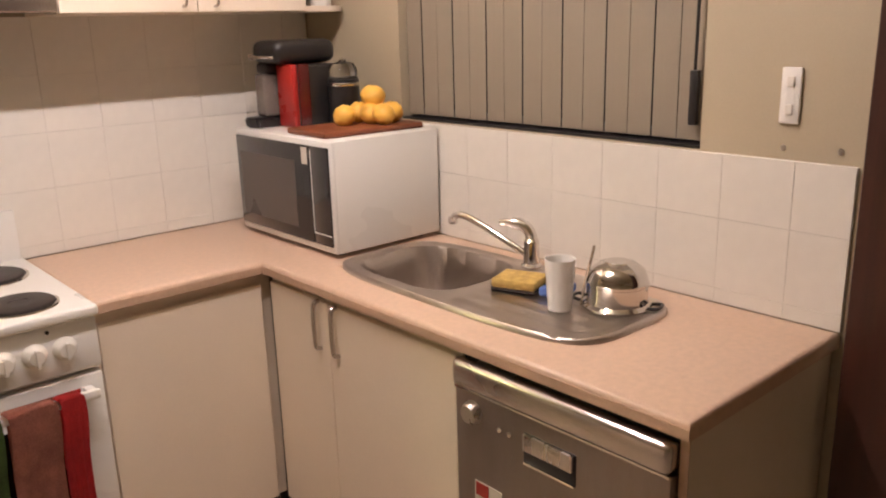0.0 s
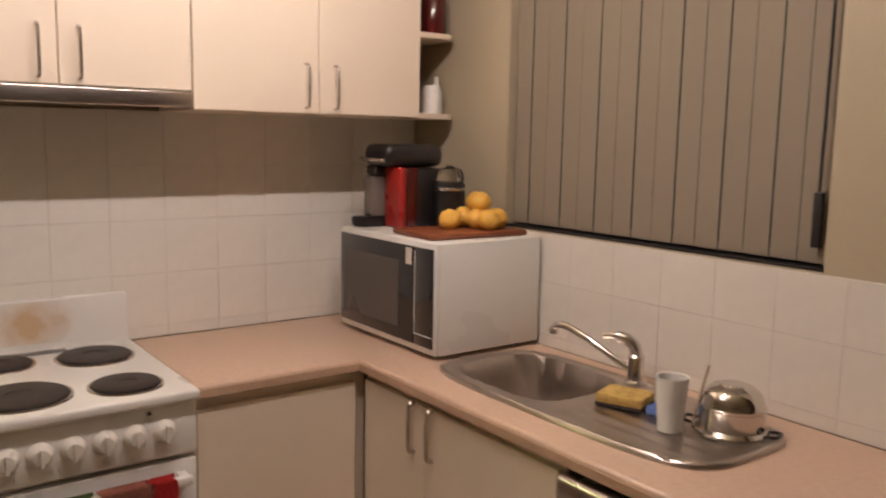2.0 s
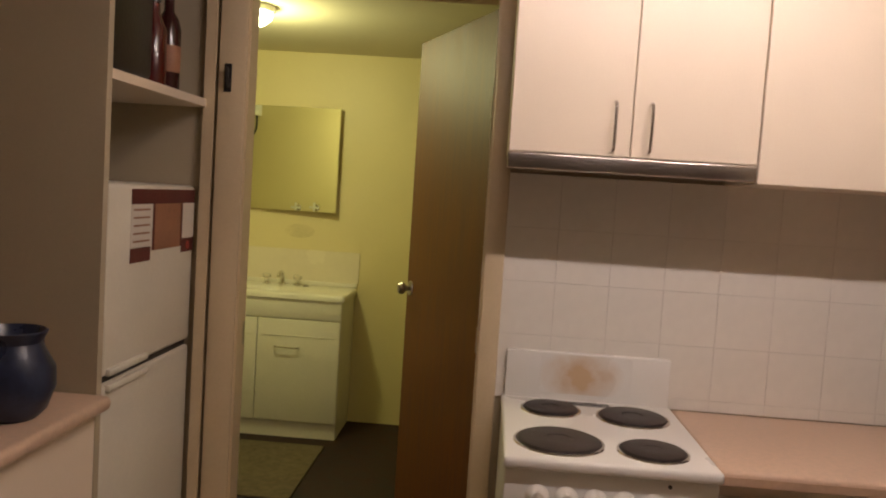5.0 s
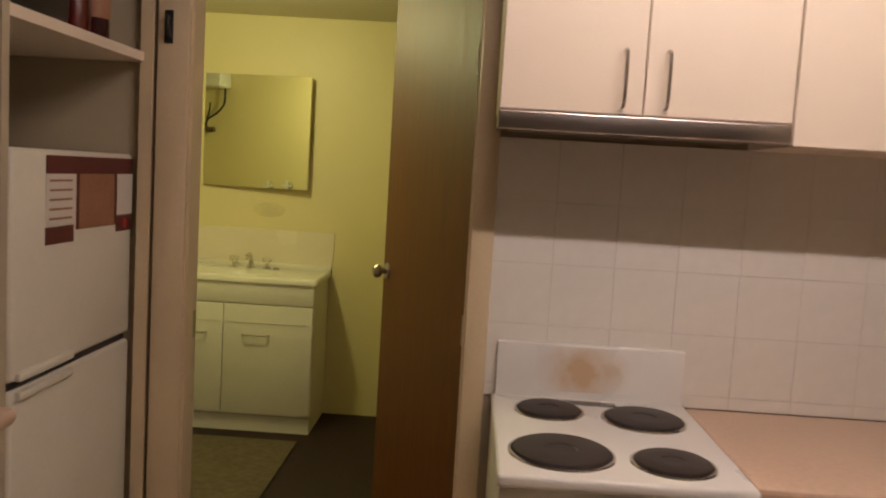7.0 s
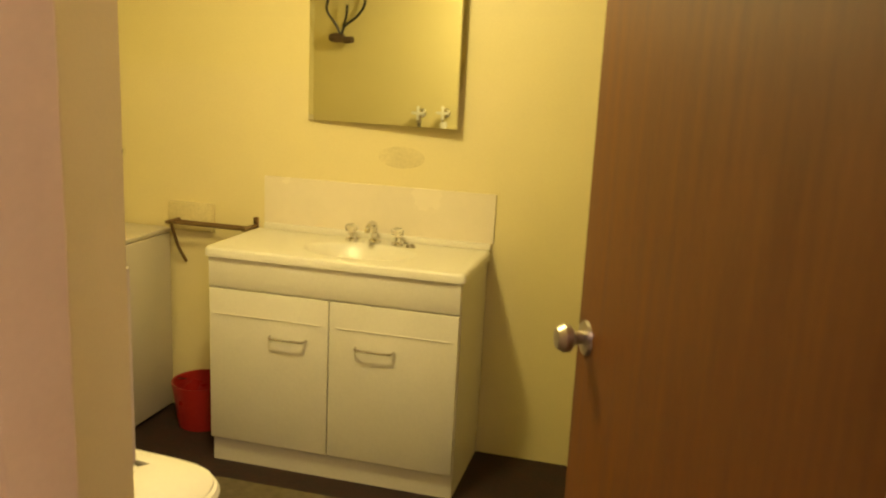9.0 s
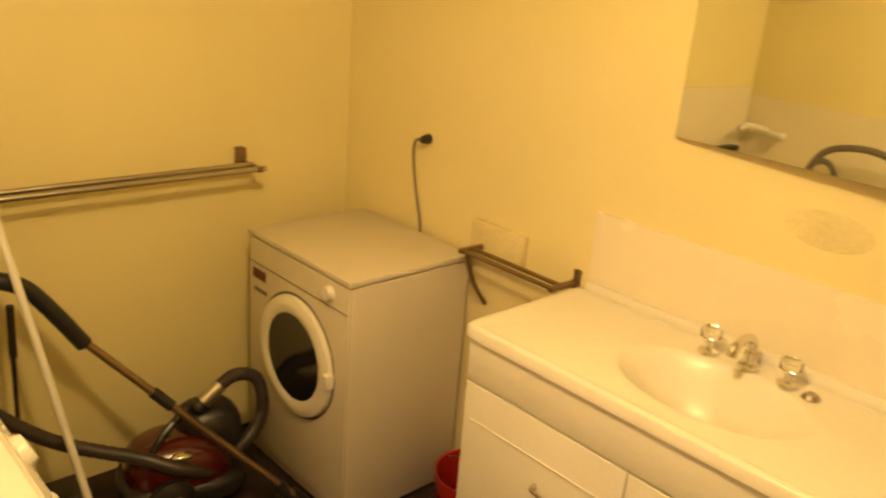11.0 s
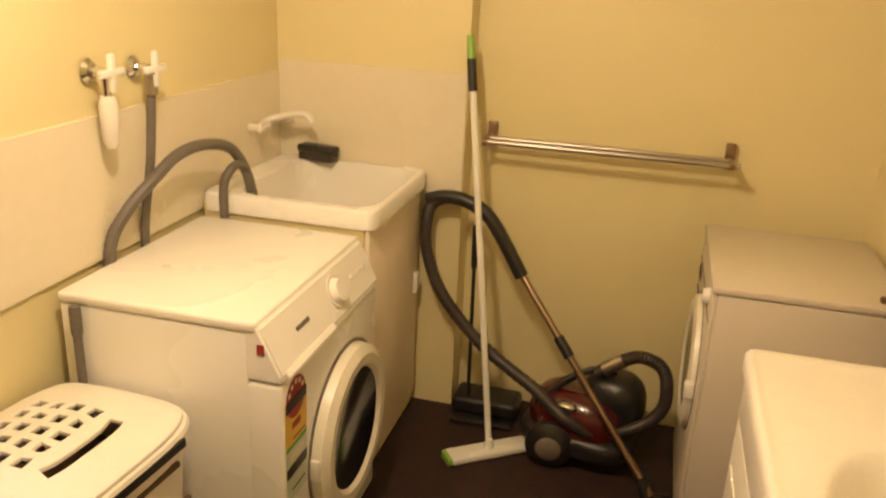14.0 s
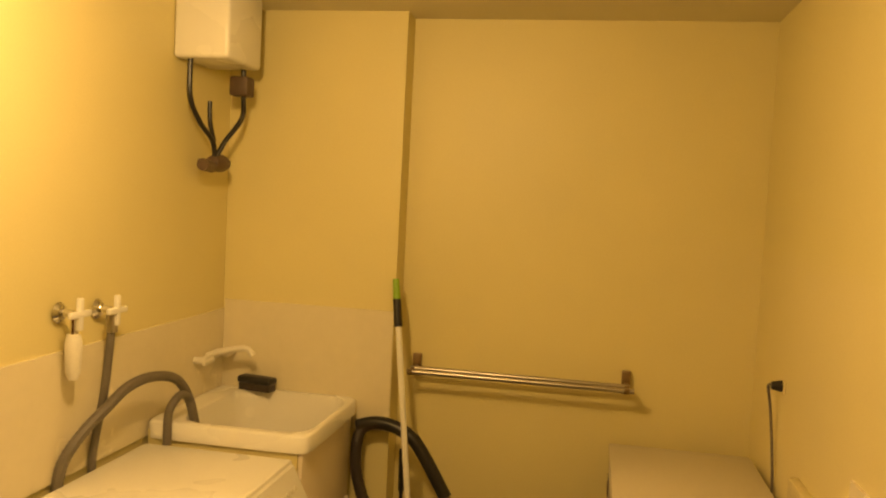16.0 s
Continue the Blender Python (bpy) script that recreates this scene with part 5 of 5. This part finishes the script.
def blob(c, size, power=3.0, turn=0.0):
    bm = bmesh.new()
    bmesh.ops.create_uvsphere(bm, u_segments=32, v_segments=18, radius=1)
    for v in bm.verts:
        k = sum(abs(a) ** power for a in v.co) ** (1 / power)
        v.co = Vector([a / k * s for a, s in zip(v.co, size)])
    bmesh.ops.transform(bm, matrix=Matrix.Translation(c) @ Matrix.Rotation(radians(turn), 4, "Z"), verts=bm.verts)
    return bm


part("body", blob((-4.45, 1.79, 0.15), (0.12, 0.17, 0.115), 2.6, -14), DARKRED, vac, "glossy dark red body")
part("bumper", blob((-4.45, 1.8, 0.09), (0.132, 0.2, 0.05), 3.5, -14), BLACK, vac)
part("motor_cover", blob((-4.47, 1.9, 0.22), (0.095, 0.11, 0.11), 2.5, -14), BLACK, vac, "black motor cover")
part("badge", blob((-4.35, 1.755, 0.235), (0.02, 0.034, 0.012), 2.2, -14), CHROME, vac, "shiny badge")
part("carry_handle", tube([(-4.41, 1.68, 0.22), (-4.42, 1.73, 0.285), (-4.44, 1.82, 0.335), (-4.46, 1.9, 0.335)], 0.013, 10, 5), BLACK, vac)
for s, x in ((1, -4.33), (-1, -4.565)):
    w = part("wheel", lathe([(0, 0.03), (0.03, 0.028), (0.06, 0.02), (0.082, 0.004), (0.084, -0.015), (0.07, -0.02), (0, -0.02)], Matrix.Translation((x, 1.71, 0.085)) @ Matrix.Rotation(radians(90 * s), 4, "Y"), 28), BLACK, vac)
    part("hub", lathe([(0, 0.036), (0.03, 0.034), (0.044, 0.026)], Matrix.Translation((x, 1.71, 0.085)) @ Matrix.Rotation(radians(90 * s), 4, "Y"), 20), SMOKY, w, "smoky wheel hub")
part("hose_collar", rod((-4.415, 1.86, 0.36), (-4.41, 1.92, 0.405), 0.026, 0.024, 16), NICKEL, vac, "grey hose collar")
part("hose", tube([(-4.42, 1.84, 0.34), (-4.41, 1.92, 0.405), (-4.41, 1.976, 0.425), (-4.41, 2.04, 0.4), (-4.405, 2.065, 0.34), (-4.4, 2.06, 0.25), (-4.385, 1.99, 0.18), (-4.345, 1.86, 0.15), (-4.33, 1.75, 0.2), (-4.4, 1.64, 0.247), (-4.47, 1.48, 0.31), (-4.5, 1.37, 0.385), (-4.52, 1.262, 0.503),
                   (-4.535, 1.2, 0.64), (-4.545, 1.19, 0.75), (-4.55, 1.205, 0.815), (-4.547, 1.25, 0.843), (-4.545, 1.32, 0.843), (-4.535, 1.39, 0.815), (-4.53, 1.441, 0.77), (-4.515, 1.51, 0.67)], 0.0225, 12, 14, 0.002), HOSEBLACK, vac, "dark corrugated hose")
part("hand_grip", tube([(-4.551, 1.19, 0.83), (-4.548, 1.25, 0.848), (-4.545, 1.32, 0.845), (-4.535, 1.395, 0.815), (-4.528, 1.45, 0.755), (-4.508, 1.545, 0.61)], 0.0245, 12, 5), BLACK, vac)
part("wand", rod((-4.512, 1.538, 0.625), (-4.19, 2.055, 0.06), 0.0125, seg=16), DARKMETAL, vac, "metal extension wand")
part("wand_clip", rod((-4.412, 1.698, 0.45), (-4.383, 1.745, 0.398), 0.018, seg=16), BLACK, vac)
part("floor_head", box(-4.25, -4.135, 2.02, 2.11, 0.001, 0.04, 0.012, 3), BLACK, vac)
part("neck", rod((-4.215, 2.015, 0.104), (-4.188, 2.058, 0.03), 0.02, seg=14), BLACK, vac)

# ---- laundry hamper ----
HX, HY, HW, HD, HH = -3.09, 0.818, 0.262, 0.195, 0.622
ham = thing("laundry_hamper", "white plastic laundry hamper with a hinged vented lid", "hamper", pose(HX, HY, 0, 0, 0, -4))
part("tub", dished(-0.82 * HW, 0.82 * HW, -0.82 * HD, 0.82 * HD, lambda x, y, r: 0.004 + 0.001 * r, 4, 24, 20, 0.003), PLASTIC, ham)
bm = bmesh.new()
rings = []
for z, k in ((0.0, 0.84), (0.02, 0.86), (0.3, 0.93), (HH - 0.03, 0.985), (HH - 0.028, 1.03), (HH, 1.035), (HH, 0.99), (0.3, 0.9)):
    rings.append([bm.verts.new((k * HW * math.copysign(abs(math.cos(a)) ** 0.5, math.cos(a)), k * HD * math.copysign(abs(math.sin(a)) ** 0.5, math.sin(a)), z)) for a in (2 * math.pi * (i + 0.5) / 48 for i in range(48))])
for a, b in zip(rings, rings[1:]):
    for i in range(48):
        bm.faces.new((a[i], a[(i + 1) % 48], b[(i + 1) % 48], b[i]))
part("side_wall", bm, PLASTIC, ham)
# dark boxes stand for the shade in the side slots
for sgn in (1, -1):
    for i in range(5):
        for j in range(5):
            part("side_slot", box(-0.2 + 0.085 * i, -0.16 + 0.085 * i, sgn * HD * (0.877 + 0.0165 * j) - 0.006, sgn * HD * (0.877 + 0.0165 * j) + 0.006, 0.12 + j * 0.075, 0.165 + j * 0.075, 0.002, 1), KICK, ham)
# lid with a true grid of openings
xs = [-HW, -0.95 * HW, -0.88 * HW, -0.76 * HW, -0.6 * HW] + [q for i in range(5) for q in (-0.12 + i * 0.05, -0.092 + i * 0.05)] + [0.145, 0.68 * HW, 0.8 * HW, 0.9 * HW, 0.96 * HW, HW]
ys = [-HD, -0.95 * HD, -0.88 * HD, -0.78 * HD] + [q for i in range(4) for q in (-0.13 + i * 0.05, -0.102 + i * 0.05)] + [0.085, 0.11, 0.7 * HD, 0.8 * HD, 0.9 * HD, 0.96 * HD, HD]
holes = lambda x, y: not ((any(-0.12 + i * 0.05 < x < -0.092 + i * 0.05 for i in range(5)) and any(-0.13 + i * 0.05 < y < -0.102 + i * 0.05 for i in range(4))) or (-0.12 < x < 0.108 and 0.085 < y < 0.11))
lidbm = slab(xs, ys, holes, HH + 0.014, HH + 0.024, 0.003)
for v in lidbm.verts:
    a, b = v.co.x / HW, v.co.y / HD
    k = (abs(a) ** 4 + abs(b) ** 4) ** (1 / 4)
    if k > 1e-6:
        v.co.x *= max(abs(a), abs(b)) / k
        v.co.y *= max(abs(a), abs(b)) / k
    v.co.z += 0.05 * (1 - (v.co.x / HW) ** 4) * (1 - 0.8 * (v.co.y / HD) ** 2)
lid = part("lid", lidbm, PLASTIC, ham, "vented white lid", 50)
bm, rings = bmesh.new(), []
for k, z in ((0.97, 0.0), (1.04, 0.002), (1.05, 0.008), (1.03, 0.02), (0.97, 0.026)):
    rings.append([bm.verts.new((k * HW * math.copysign(abs(math.cos(a)) ** 0.5, math.cos(a)), k * HD * math.copysign(abs(math.sin(a)) ** 0.5, math.sin(a)), HH + 0.001 + z)) for a in (2 * math.pi * (i + 0.5) / 64 for i in range(64))])
for a, b in zip(rings, rings[1:] + rings[:1]):
    for i in range(64):
        bm.faces.new((a[i], a[(i + 1) % 64], b[(i + 1) % 64], b[i]))
part("lid_rim", bm, PLASTIC, ham)
# shade under the lid as dark strips, inside as a dark block
part("hinge_shade_strip", boxes((-0.17, 0.17, HD * 1.02, HD * 1.056, HH - 0.008, HH + 0.012)), BLACK, ham, "black strip for the shaded gap under the lid")
part("rim_shade_strip", boxes((-0.16, 0.16, HD * 0.96, HD * 1.0, HH - 0.055, HH - 0.043)), KICK, ham)
part("shade_block", boxes((-0.72 * HW, 0.72 * HW, -0.72 * HD, 0.72 * HD, 0.02, HH - 0.05)), KICK, ham, "dark block standing for the shade inside")

blight = thing("ceiling_light", "round frosted bathroom ceiling light, switched on", "ceiling light", pose(-2.95, 1.32, BH))
part("pan", lathe([(0.13, 0.0), (0.132, -0.025), (0.12, -0.03), (0, -0.03)], None, 32), WHITE, blight)
part("diffuser", lathe([(0.118, -0.031), (0.112, -0.06), (0.08, -0.085), (0, -0.095)], None, 32), DIFFUSER, blight, "glowing frosted glass")

# ---- kitchen wall tiles ----
T, G = 0.1725, 0.0003
tile_meshes = {}


def tile_mesh(w, h):
    key = (round(w, 4), round(h, 4))
    if key not in tile_meshes:
        tile_meshes[key] = finish(box(-w / 2 + G, w / 2 - G, -0.006, 0, -h / 2 + G, h / 2 - G, 0.0006, 1), "tile", TILE)
    return tile_meshes[key]


def tile_field(parent, start, length, rows, m):
    n = math.ceil(length / T - 1e-6)
    for i in range(n):
        w = min(T, length - i * T)
        for z0, z1 in rows:
            if w > 0.02:
                o = new("tile", tile_mesh(w, z1 - z0))
                o.parent = parent
                o.matrix_local = m @ pose(start + i * T + w / 2, random.uniform(-0.0003, 0.0), (z0 + z1) / 2)


part("grout_bed", boxes((-1.665, -0.006, -0.003, 0.0, 0.9, 1.625)), GROUT, wall_stove)
tile_field(wall_stove, -1.665, 1.655, [(0.9, 0.936), (0.936, 1.1085), (1.1085, 1.281), (1.281, 1.4535), (1.4535, 1.625)], pose(0, -0.003, 0))
part("grout_bed", boxes((-0.003, 0.0, END, -0.006, 0.9, 1.262)), GROUT, wall_window)
tile_field(wall_window, 0.012, -END - 0.012, [(0.9, 0.936), (0.936, 1.1085), (1.1085, 1.262)], pose(-0.003, 0, 0, 0, 0, -90))
